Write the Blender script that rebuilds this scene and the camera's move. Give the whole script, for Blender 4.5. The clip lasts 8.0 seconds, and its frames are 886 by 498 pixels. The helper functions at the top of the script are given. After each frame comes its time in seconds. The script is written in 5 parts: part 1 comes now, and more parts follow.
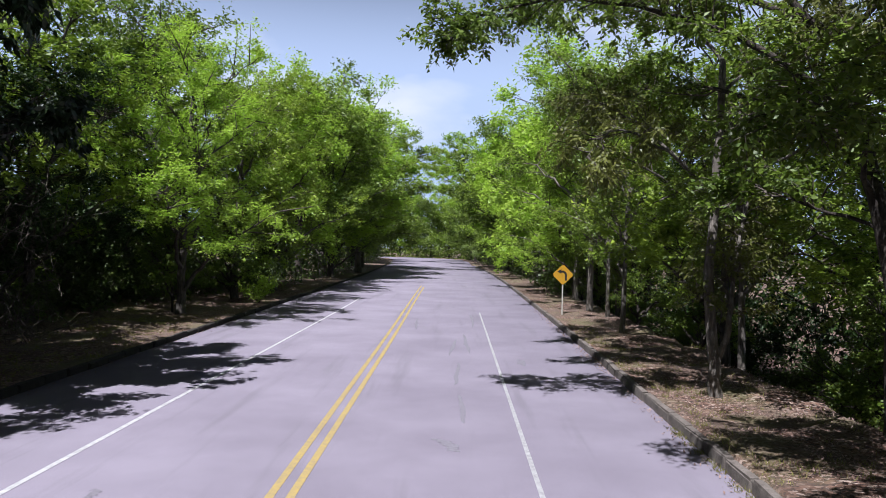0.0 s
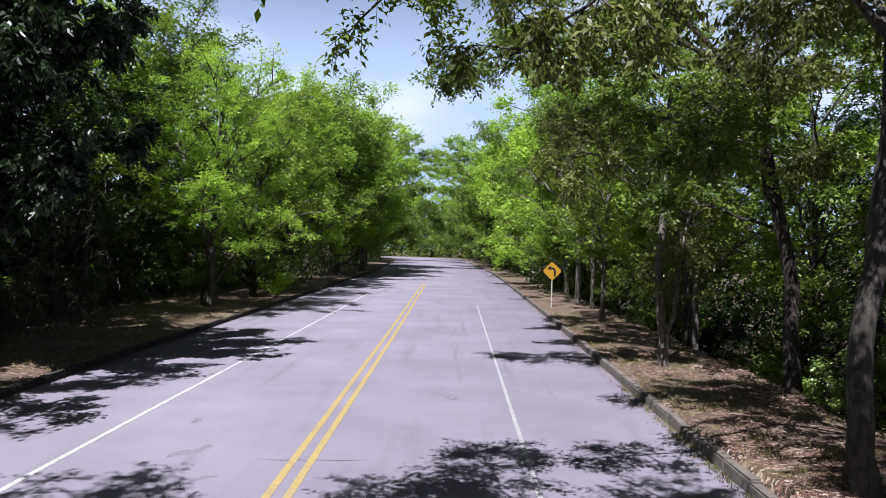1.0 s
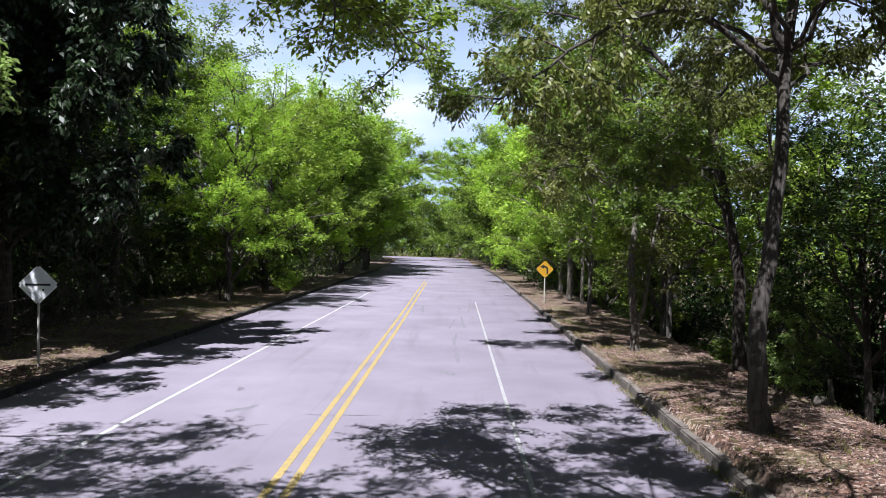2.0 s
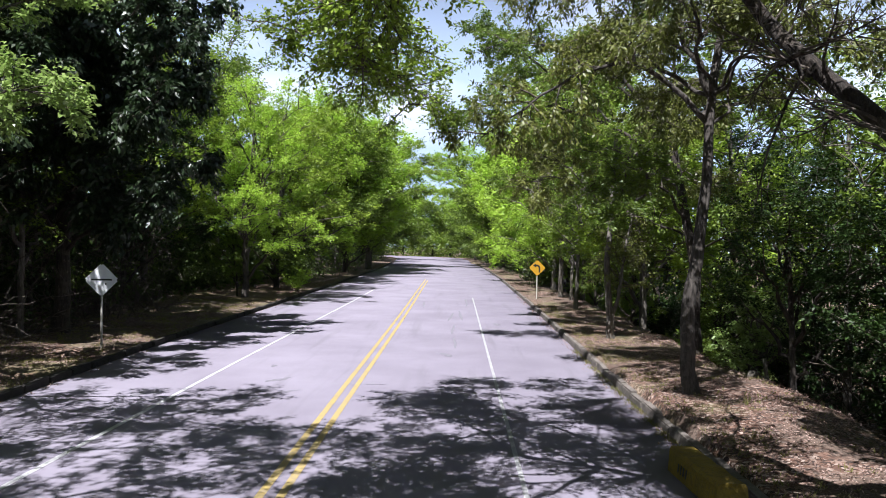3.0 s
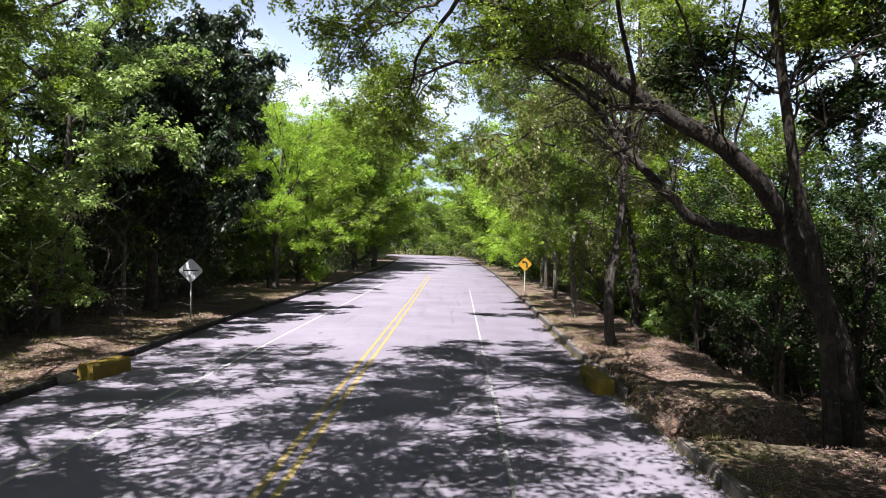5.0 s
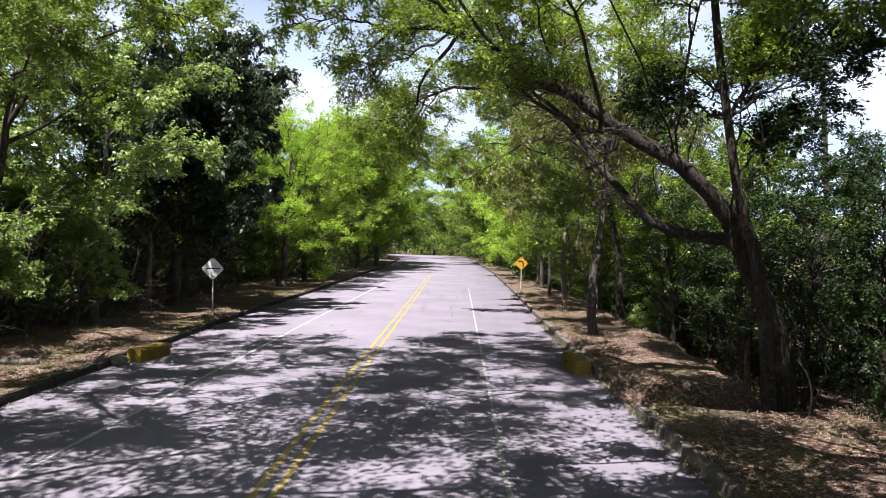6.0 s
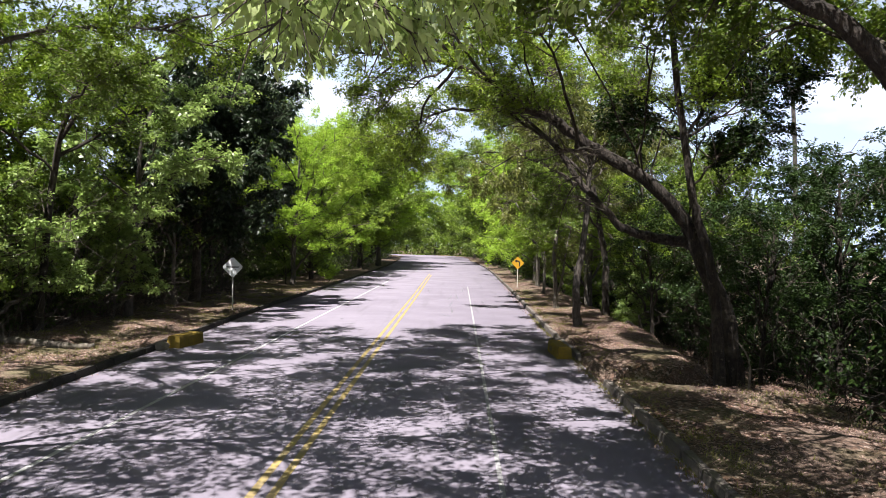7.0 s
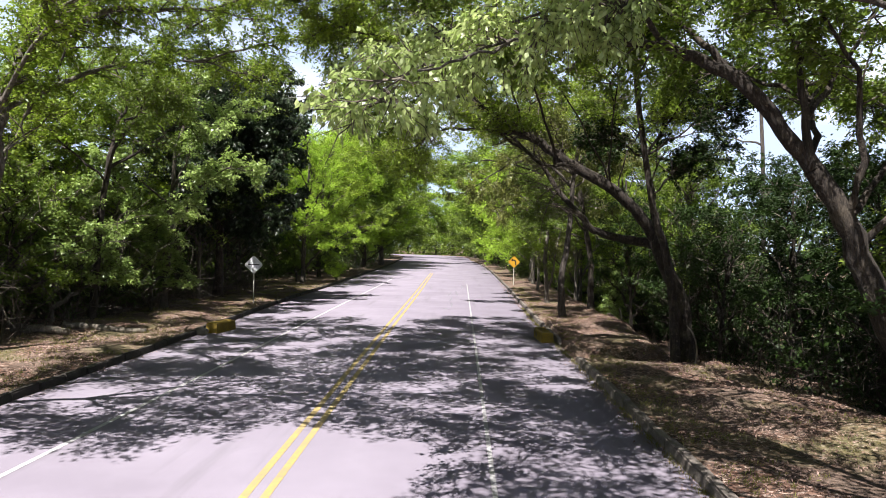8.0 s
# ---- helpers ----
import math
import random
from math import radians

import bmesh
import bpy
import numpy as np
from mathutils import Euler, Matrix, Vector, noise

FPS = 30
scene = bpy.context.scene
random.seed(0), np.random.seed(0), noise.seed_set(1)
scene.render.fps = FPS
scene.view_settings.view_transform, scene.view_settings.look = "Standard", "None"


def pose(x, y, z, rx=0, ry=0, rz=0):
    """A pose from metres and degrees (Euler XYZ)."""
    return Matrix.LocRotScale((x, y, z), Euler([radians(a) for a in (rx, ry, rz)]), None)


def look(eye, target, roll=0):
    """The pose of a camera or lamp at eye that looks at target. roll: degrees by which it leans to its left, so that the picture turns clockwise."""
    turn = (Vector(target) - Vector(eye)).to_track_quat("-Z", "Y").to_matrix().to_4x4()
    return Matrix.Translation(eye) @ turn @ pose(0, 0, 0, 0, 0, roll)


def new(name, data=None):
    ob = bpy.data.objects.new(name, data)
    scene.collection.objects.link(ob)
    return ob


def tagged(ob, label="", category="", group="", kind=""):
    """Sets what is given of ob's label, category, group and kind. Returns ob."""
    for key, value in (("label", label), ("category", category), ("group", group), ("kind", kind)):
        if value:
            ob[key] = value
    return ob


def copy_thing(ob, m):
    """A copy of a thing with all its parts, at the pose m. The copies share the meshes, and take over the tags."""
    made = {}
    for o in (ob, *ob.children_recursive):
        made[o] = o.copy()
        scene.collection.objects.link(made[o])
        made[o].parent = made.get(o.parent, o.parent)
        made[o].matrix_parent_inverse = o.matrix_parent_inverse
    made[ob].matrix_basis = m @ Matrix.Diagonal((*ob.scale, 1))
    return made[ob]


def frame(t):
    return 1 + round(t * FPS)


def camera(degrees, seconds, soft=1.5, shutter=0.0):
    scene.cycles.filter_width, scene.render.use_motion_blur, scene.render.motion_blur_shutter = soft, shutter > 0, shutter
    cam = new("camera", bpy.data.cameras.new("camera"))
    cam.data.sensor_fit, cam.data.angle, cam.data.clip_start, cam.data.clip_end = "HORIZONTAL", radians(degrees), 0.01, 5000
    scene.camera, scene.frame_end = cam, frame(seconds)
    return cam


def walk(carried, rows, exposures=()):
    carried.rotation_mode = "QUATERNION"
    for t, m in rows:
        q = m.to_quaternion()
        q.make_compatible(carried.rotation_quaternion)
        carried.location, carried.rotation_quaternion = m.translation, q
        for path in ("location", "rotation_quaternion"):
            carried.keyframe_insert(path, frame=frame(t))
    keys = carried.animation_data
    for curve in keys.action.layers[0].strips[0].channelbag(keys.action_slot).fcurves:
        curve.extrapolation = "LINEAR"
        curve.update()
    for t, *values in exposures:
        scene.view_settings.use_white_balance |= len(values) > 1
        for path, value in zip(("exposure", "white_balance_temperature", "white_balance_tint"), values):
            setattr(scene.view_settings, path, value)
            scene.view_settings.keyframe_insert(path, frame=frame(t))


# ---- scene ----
cam = camera(62.7, 8.0, soft=0.6)
METRES, EYE, TILT, LEAN, TURN = 26.21, 3.25, 0.0, 0.0, 1.2
ROWS = [
    (0.0, 0.0, 0.0, 0.0, 0.0, -0.08, -1.34),
    (0.5, 0.0, -0.0852, -0.0008, 0.04, -0.07, -1.35),
    (1.0, -0.0006, -0.1458, -0.0011, 0.06, -0.11, -1.32),
    (1.5, -0.0006, -0.2009, -0.0019, 0.08, -0.11, -1.31),
    (3.0, 0.0014, -0.3799, -0.0, 0.12, -0.15, -1.33),
    (3.5, 0.0017, -0.455, 0.0003, 0.12, -0.17, -1.34),
    (4.0, 0.0018, -0.5266, 0.0004, 0.13, -0.19, -1.36),
    (4.5, 0.0019, -0.5943, 0.0003, 0.16, -0.21, -1.35),
    (6.0, 0.0029, -0.7538, 0.0009, 0.22, -0.24, -1.33),
    (6.5, 0.0034, -0.8023, 0.0017, 0.24, -0.24, -1.35),
    (7.0, 0.0038, -0.8621, 0.002, 0.26, -0.24, -1.39),
    (7.5, 0.0045, -0.9242, 0.0019, 0.3, -0.24, -1.42),
    (8.0, 0.0055, -0.9999, 0.0017, 0.34, -0.24, -1.45),
]
walk(cam, [(t, pose(0, 0, EYE, TILT, LEAN, TURN) @ pose(METRES * x, METRES * y, METRES * z, 90 + pitch, roll, yaw)) for t, x, y, z, yaw, pitch, roll in ROWS],
     exposures=[(0.0, 0.66, 5850, 17), (1.5, 0.88, 5850, 15), (3.5, 1.17, 6000, 14), (5.0, 1.28, 6250, 14), (8.0, 1.28, 6500, 14)])

# ---- light ----
SUN_AZ, SUN_EL = radians(205), radians(60)      # compass bearing of the sun (from +y, clockwise) and height
world = bpy.data.worlds.new("sky")
scene.world = world
world.use_nodes = True
wn, wl = world.node_tree.nodes, world.node_tree.links
wn.clear()
w_out = wn.new("ShaderNodeOutputWorld")
w_bg = wn.new("ShaderNodeBackground")
w_sky = wn.new("ShaderNodeTexSky")
w_sky.sky_type, w_sky.sun_disc = "NISHITA", False
w_sky.sun_elevation, w_sky.sun_rotation = SUN_EL, SUN_AZ
w_sky.dust_density, w_sky.air_density, w_sky.ozone_density = 0.7, 1.0, 2.0
w_co = wn.new("ShaderNodeTexCoord")
w_map = wn.new("ShaderNodeMapping")
w_map.inputs["Scale"].default_value = (1.7, 1.7, 4.2)
w_map.inputs["Location"].default_value = (0.35, 0.1, 0.3)
w_noise = wn.new("ShaderNodeTexNoise")
w_noise.inputs["Scale"].default_value, w_noise.inputs["Detail"].default_value = 1.5, 6
w_ramp = wn.new("ShaderNodeValToRGB")
w_ramp.color_ramp.elements[0].position, w_ramp.color_ramp.elements[1].position = 0.48, 0.66
w_mix = wn.new("ShaderNodeMix")
w_mix.data_type = "RGBA"
w_mix.inputs["B"].default_value = (29.0, 30.0, 32.0, 1)
wl.new(w_co.outputs["Generated"], w_map.inputs["Vector"])
wl.new(w_map.outputs["Vector"], w_noise.inputs["Vector"])
wl.new(w_noise.outputs["Fac"], w_ramp.inputs["Fac"])
w_sep = wn.new("ShaderNodeSeparateXYZ")
w_haze = wn.new("ShaderNodeMapRange")
w_haze.interpolation_type = "SMOOTHSTEP"
w_haze.inputs["From Min"].default_value, w_haze.inputs["From Max"].default_value = 0.46, 0.20
w_pale = wn.new("ShaderNodeMix")
w_pale.data_type = "RGBA"
w_pale.inputs["B"].default_value = (17.5, 21.6, 28.5, 1)
wl.new(w_co.outputs["Generated"], w_sep.inputs["Vector"])
wl.new(w_sep.outputs["Z"], w_haze.inputs["Value"])
wl.new(w_haze.outputs["Result"], w_pale.inputs["Factor"])
w_veil = wn.new("ShaderNodeMix")
w_veil.data_type = "RGBA"
w_veil.inputs["Factor"].default_value = 0.6
w_veil.inputs["B"].default_value = (1.9, 1.7, 2.2, 1)
wl.new(w_sky.outputs["Color"], w_veil.inputs["A"])
wl.new(w_veil.outputs["Result"], w_pale.inputs["A"])
w_low = wn.new("ShaderNodeMath")
w_low.operation = "MULTIPLY"
wl.new(w_ramp.outputs["Color"], w_low.inputs[0])
wl.new(w_haze.outputs["Result"], w_low.inputs[1])
wl.new(w_low.outputs["Value"], w_mix.inputs["Factor"])
wl.new(w_pale.outputs["Result"], w_mix.inputs["A"])
wl.new(w_mix.outputs["Result"], w_bg.inputs["Color"])
wl.new(w_bg.outputs["Background"], w_out.inputs["Surface"])
w_bg.inputs["Strength"].default_value = 0.0200

sun = new("sun", bpy.data.lights.new("sun", "SUN"))
sun.data.energy, sun.data.angle, sun.data.color = 5.4, radians(0.40), (1.0, 0.97, 0.92)
sun_from = Vector((math.sin(SUN_AZ) * math.cos(SUN_EL), math.cos(SUN_AZ) * math.cos(SUN_EL), math.sin(SUN_EL)))
sun.matrix_world = look(sun_from * 60, (0, 0, 0))


# ---- materials ----
def material(name):
    m = bpy.data.materials.new(name)
    m.use_nodes = True
    nt = m.node_tree
    b = nt.nodes["Principled BSDF"]
    return m, nt, b


def noise_fac(nt, scale, detail=4, lo=0.35, hi=0.65, rough=0.6, stretch=None, coords="Object"):
    co = nt.nodes.new("ShaderNodeTexCoord")
    n = nt.nodes.new("ShaderNodeTexNoise")
    n.inputs["Scale"].default_value, n.inputs["Detail"].default_value, n.inputs["Roughness"].default_value = scale, detail, rough
    if stretch:
        mp = nt.nodes.new("ShaderNodeMapping")
        mp.inputs["Scale"].default_value = stretch
        nt.links.new(co.outputs[coords], mp.inputs["Vector"])
        nt.links.new(mp.outputs["Vector"], n.inputs["Vector"])
    else:
        nt.links.new(co.outputs[coords], n.inputs["Vector"])
    r = nt.nodes.new("ShaderNodeMapRange")
    r.inputs["From Min"].default_value, r.inputs["From Max"].default_value = lo, hi
    nt.links.new(n.outputs["Fac"], r.inputs["Value"])
    return r.outputs["Result"]


def mixed(nt, fac, a, b):
    mx = nt.nodes.new("ShaderNodeMix")
    mx.data_type = "RGBA"
    for key, v in (("Factor", fac), ("A", a), ("B", b)):
        if isinstance(v, (tuple, float, int)):
            mx.inputs[key].default_value = (*v, 1) if isinstance(v, tuple) else v
        else:
            nt.links.new(v, mx.inputs[key])
    return mx.outputs["Result"]


def scaled(nt, value, k):
    mm = nt.nodes.new("ShaderNodeMath")
    mm.operation = "MULTIPLY"
    nt.links.new(value, mm.inputs[0])
    mm.inputs[1].default_value = k
    return mm.outputs[0]


def bump(nt, b, height, strength, dist):
    bp = nt.nodes.new("ShaderNodeBump")
    bp.inputs["Strength"].default_value, bp.inputs["Distance"].default_value = strength, dist
    nt.links.new(height, bp.inputs["Height"])
    nt.links.new(bp.outputs["Normal"], b.inputs["Normal"])


def asphalt():
    m, nt, b = material("asphalt")
    col = mixed(nt, noise_fac(nt, 0.35, 5), (0.170, 0.151, 0.184), (0.215, 0.193, 0.232))
    col = mixed(nt, scaled(nt, noise_fac(nt, 1.0, 4, 0.55, 0.75, stretch=(1.6, 0.09, 1)), 0.55), col, (0.109, 0.101, 0.114))
    col = mixed(nt, scaled(nt, noise_fac(nt, 55, 3, 0.5, 0.8), 0.5), col, (0.075, 0.0713, 0.075))
    col = mixed(nt, scaled(nt, noise_fac(nt, 90, 2, 0.62, 0.7), 0.5), col, (0.285, 0.277, 0.27))
    nt.links.new(col, b.inputs["Base Color"])
    b.inputs["Roughness"].default_value = 0.9
    b.inputs["Diffuse Roughness"].default_value = 1.0
    b.inputs["Specular IOR Level"].default_value = 0.25
    bump(nt, b, noise_fac(nt, 70, 4, 0.2, 0.8), 0.25, 0.004)
    return m


def paint(name, colour, wear):
    m, nt, b = material(name)
    fac = noise_fac(nt, 9, 6, 0.5 - wear, 0.95 - wear, 0.75)
    col = mixed(nt, fac, colour, (0.161, 0.15, 0.158))
    col = mixed(nt, scaled(nt, noise_fac(nt, 1.3, 5, 0.52, 0.70), 0.4), col, (0.15, 0.141, 0.15))
    nt.links.new(col, b.inputs["Base Color"])
    b.inputs["Roughness"].default_value = 0.7
    bump(nt, b, noise_fac(nt, 60, 3, 0.2, 0.8), 0.3, 0.004)
    return m


def soil():
    m, nt, b = material("verge_soil")
    co = nt.nodes.new("ShaderNodeTexCoord")
    chips = nt.nodes.new("ShaderNodeTexVoronoi")
    chips.inputs["Scale"].default_value, chips.inputs["Randomness"].default_value = 17, 1.0
    warp = nt.nodes.new("ShaderNodeMixRGB")
    warp.blend_type = "ADD"
    warp.inputs["Fac"].default_value = 0.12
    wob = nt.nodes.new("ShaderNodeTexNoise")
    wob.inputs["Scale"].default_value = 9
    nt.links.new(co.outputs["Object"], wob.inputs["Vector"])
    nt.links.new(co.outputs["Object"], warp.inputs[1])
    nt.links.new(wob.outputs["Color"], warp.inputs[2])
    nt.links.new(warp.outputs["Color"], chips.inputs["Vector"])
    sep = nt.nodes.new("ShaderNodeSeparateColor")
    nt.links.new(chips.outputs["Color"], sep.inputs["Color"])
    ramp = nt.nodes.new("ShaderNodeValToRGB")
    ramp.color_ramp.interpolation = "CONSTANT"
    stops = ((0.0, (0.0413, 0.0248, 0.018)), (0.30, (0.0975, 0.0495, 0.0323)), (0.54, (0.15, 0.0863, 0.06)), (0.75, (0.225, 0.154, 0.118)), (0.90, (0.33, 0.255, 0.21)))
    ramp.color_ramp.elements[0].color, ramp.color_ramp.elements[1].color = (*stops[0][1], 1), (*stops[1][1], 1)
    ramp.color_ramp.elements[1].position = stops[1][0]
    for pos, c in stops[2:]:
        ramp.color_ramp.elements.new(pos).color = (*c, 1)
    nt.links.new(sep.outputs["Red"], ramp.inputs["Fac"])
    bare = mixed(nt, noise_fac(nt, 0.9, 6), (0.112, 0.075, 0.054), (0.195, 0.139, 0.106))
    bare = mixed(nt, noise_fac(nt, 26, 5, 0.42, 0.62), bare, (0.0562, 0.0375, 0.027))
    col = mixed(nt, noise_fac(nt, 0.55, 5, 0.62, 0.46), bare, ramp.outputs["Color"])
    col = mixed(nt, scaled(nt, noise_fac(nt, 0.45, 4, 0.50, 0.66), 0.6), col, (0.109, 0.109, 0.0375))
    nt.links.new(col, b.inputs["Base Color"])
    b.inputs["Roughness"].default_value = 0.95
    bump(nt, b, chips.outputs["Distance"], 0.7, 0.03)
    return m


def concrete(name, a, c, scale=6.0):
    m, nt, b = material(name)
    info = nt.nodes.new("ShaderNodeObjectInfo")
    col = mixed(nt, noise_fac(nt, scale, 6), a, c)
    col = mixed(nt, scaled(nt, info.outputs["Random"], 0.45), col, tuple(x * 0.45 for x in a))
    col = mixed(nt, scaled(nt, noise_fac(nt, scale * 7, 4, 0.5, 0.75), 0.6), col, (0.0525, 0.045, 0.0375))
    nt.links.new(col, b.inputs["Base Color"])
    b.inputs["Roughness"].default_value = 0.9
    bump(nt, b, noise_fac(nt, scale * 8, 5, 0.2, 0.8), 0.6, 0.012)
    return m


def bark(name, a, c, lift=0.02):
    """Ridged bark with darker furrows, blotches and pale lichen."""
    m, nt, b = material(name)
    ridge = noise_fac(nt, 14, 5, 0.35, 0.65, stretch=(1.6, 1.6, 0.22))
    col = mixed(nt, ridge, tuple(x * 0.35 for x in a), a)
    col = mixed(nt, noise_fac(nt, 1.7, 4, 0.5, 0.68), col, c)
    col = mixed(nt, scaled(nt, noise_fac(nt, 5, 5, 0.50, 0.62), 0.7), col, tuple(x * 0.3 for x in a))
    col = mixed(nt, scaled(nt, noise_fac(nt, 9, 6, 0.60, 0.70), 0.6), col, tuple(min(0.5, x * 2.0) for x in c))
    nt.links.new(col, b.inputs["Base Color"])
    b.inputs["Roughness"].default_value = 0.92
    bump(nt, b, ridge, 1.0, lift)
    return m


def foliage(name, dark, light, rough=0.5, thin=0.26, gloss=0.45):
    """Leaves: two greens by leaf and by bough, light passing through the blade."""
    m, nt, b = material(name)
    geo = nt.nodes.new("ShaderNodeNewGeometry")
    col = mixed(nt, geo.outputs["Random Per Island"], dark, light)
    bough = mixed(nt, noise_fac(nt, 0.55, 3, 0.38, 0.62), tuple(x * 0.6 for x in dark), light)
    col = mixed(nt, 0.45, col, bough)
    nt.links.new(col, b.inputs["Base Color"])
    b.inputs["Roughness"].default_value = rough
    b.inputs["Specular IOR Level"].default_value = gloss
    tr = nt.nodes.new("ShaderNodeBsdfTranslucent")
    warm = mixed(nt, 0.35, col, (light[0] * 1.6, light[1] * 1.9, light[2] * 1.2))
    nt.links.new(warm, tr.inputs["Color"])
    mx = nt.nodes.new("ShaderNodeMixShader")
    mx.inputs["Fac"].default_value = thin
    nt.links.new(b.outputs["BSDF"], mx.inputs[1])
    nt.links.new(tr.outputs["BSDF"], mx.inputs[2])
    nt.links.new(mx.outputs["Shader"], nt.nodes["Material Output"].inputs["Surface"])
    return m


def plain(name, a, c, rough, metal=0.0, scale=12):
    m, nt, b = material(name)
    nt.links.new(mixed(nt, noise_fac(nt, scale, 5), a, c), b.inputs["Base Color"])
    b.inputs["Roughness"].default_value, b.inputs["Metallic"].default_value = rough, metal
    return m


M_ROAD = asphalt()
M_WHITE = paint("white_road_paint", (0.50, 0.50, 0.50), 0.13)
M_WHITE_FAINT = paint("faint_white_road_paint", (0.42, 0.42, 0.42), 0.2)
M_YELLOW = paint("yellow_road_paint", (0.41, 0.30, 0.085), 0.12)
M_SOIL = soil()
M_KERB = concrete("kerb_concrete", (0.19, 0.165, 0.142), (0.105, 0.088, 0.075))
# left kerb: shade of the face turned from the sun, put into the concrete colour
M_KERB_SHADED = concrete("shade_darkened_kerb_concrete", (0.042, 0.036, 0.030), (0.022, 0.019, 0.016))
M_CHUNK = concrete("broken_pale_concrete", (0.30, 0.26, 0.21), (0.13, 0.11, 0.085))
M_BLOCK = concrete("yellow_painted_concrete", (0.3, 0.198, 0.015), (0.204, 0.141, 0.0192), 3.0)
M_BARK = bark("grey_brown_bark", (0.112, 0.096, 0.081), (0.0638, 0.054, 0.045))
M_BARK_PALE = bark("pale_bark", (0.203, 0.18, 0.15), (0.128, 0.112, 0.09))
M_BARK_DARK = bark("dark_bark", (0.052, 0.040, 0.031), (0.088, 0.072, 0.053), 0.03)
M_TWIG = bark("twig_bark", (0.112, 0.09, 0.0713), (0.165, 0.143, 0.112), 0.004)
M_LIME = foliage("lime_leaves", (0.165, 0.275, 0.026), (0.41, 0.56, 0.068), 0.45, 0.42)
M_GREEN = foliage("green_leaves", (0.05, 0.095, 0.012), (0.19, 0.265, 0.03))
M_FRESH = foliage("fresh_green_leaves", (0.075, 0.135, 0.014), (0.29, 0.385, 0.04), 0.45, 0.32)
# near-black greens: the deep shade of the woods is put into the leaf colour
M_SHADED = foliage("shade_darkened_leaves", (0.008, 0.020, 0.005), (0.038, 0.072, 0.014), 0.5, 0.16, 0.25)
M_GLOSSY = foliage("glossy_dark_leaves", (0.01, 0.022, 0.008), (0.036, 0.062, 0.02), 0.42, 0.10, 0.5)
M_OLIVE = foliage("olive_brown_leaves", (0.055, 0.07, 0.014), (0.18, 0.195, 0.042), 0.45, 0.3)
M_BROAD = foliage("broad_pale_leaves", (0.13, 0.21, 0.045), (0.37, 0.47, 0.15), 0.35, 0.30, 0.55)
# lit copy of the broad leaves: whiter and thinner, sunlight put into the colour
M_BROAD_SUN = foliage("thin_sun_paled_broad_leaves", (0.17, 0.24, 0.07), (0.50, 0.58, 0.24), 0.33, 0.42, 0.6)
# undergrowth greens with the shade under the trees mixed into the dark tone
M_UNDER_SHADED = foliage("shade_darkened_undergrowth", (0.014, 0.026, 0.007), (0.1, 0.142, 0.03))
M_LITTER = foliage("dry_leaf_litter", (0.12, 0.062, 0.046), (0.43, 0.31, 0.265), 0.8, 0.08, 0.15)
M_GRASS = foliage("dry_grass", (0.0975, 0.105, 0.0263), (0.27, 0.247, 0.09), 0.7, 0.3, 0.2)
M_SIGN_WHITE = plain("weathered_white_sheet", (0.838, 0.847, 0.876), (0.724, 0.734, 0.762), 0.3, 0.0, 5)
M_SIGN_YELLOW = plain("yellow_sign_sheet", (0.44, 0.24, 0.013), (0.37, 0.20, 0.013), 0.4)
M_BLACK = plain("black_paint", (0.0112, 0.0112, 0.0112), (0.0225, 0.0225, 0.0225), 0.5)
M_CREAM = plain("cream_painted_pole", (0.465, 0.45, 0.39), (0.36, 0.345, 0.3), 0.5)
M_LOG = bark("dead_wood", (0.225, 0.195, 0.158), (0.15, 0.128, 0.0975))
M_TAR = plain("tar_stain", (0.15, 0.14, 0.16), (0.215, 0.20, 0.23), 0.7, 0.0, 20)


# ---- mesh helpers ----
def mesh_from(name, verts, faces, mat, smooth=False):
    """faces: an (n, 3) or (n, 4) array of corners."""
    v, f = np.asarray(verts, dtype=np.float32), np.asarray(faces, dtype=np.int32)
    me = bpy.data.meshes.new(name)
    me.vertices.add(len(v))
    me.vertices.foreach_set("co", v.ravel())
    n, k = f.shape
    me.loops.add(n * k)
    me.loops.foreach_set("vertex_index", f.ravel())
    me.polygons.add(n)
    me.polygons.foreach_set("loop_start", np.arange(0, n * k, k, dtype=np.int32))
    if smooth:
        me.polygons.foreach_set("use_smooth", np.ones(n, dtype=bool))
    me.materials.append(mat)
    me.update(calc_edges=True)
    return me


def part(name, data, parent, label=""):
    ob = new(name, data)
    ob.parent = parent
    return tagged(ob, label)


def bm_mesh(name, bm, mat, smooth=False):
    me = bpy.data.meshes.new(name)
    bmesh.ops.recalc_face_normals(bm, faces=bm.faces)
    bm.to_mesh(me)
    bm.free()
    for p in me.polygons:
        p.use_smooth = smooth
    me.materials.append(mat)
    return me


def box_bm(size, centre=(0, 0, 0), bevel=0.0, segments=1):
    bm = bmesh.new()
    bmesh.ops.create_cube(bm, size=1, matrix=Matrix.Translation(centre) @ Matrix.Diagonal((*size, 1)))
    if bevel:
        bmesh.ops.bevel(bm, geom=bm.edges[:], offset=bevel, segments=segments, affect="EDGES")
    return bm


def unit(v):
    return v / np.maximum(np.linalg.norm(v, axis=-1, keepdims=True), 1e-6)


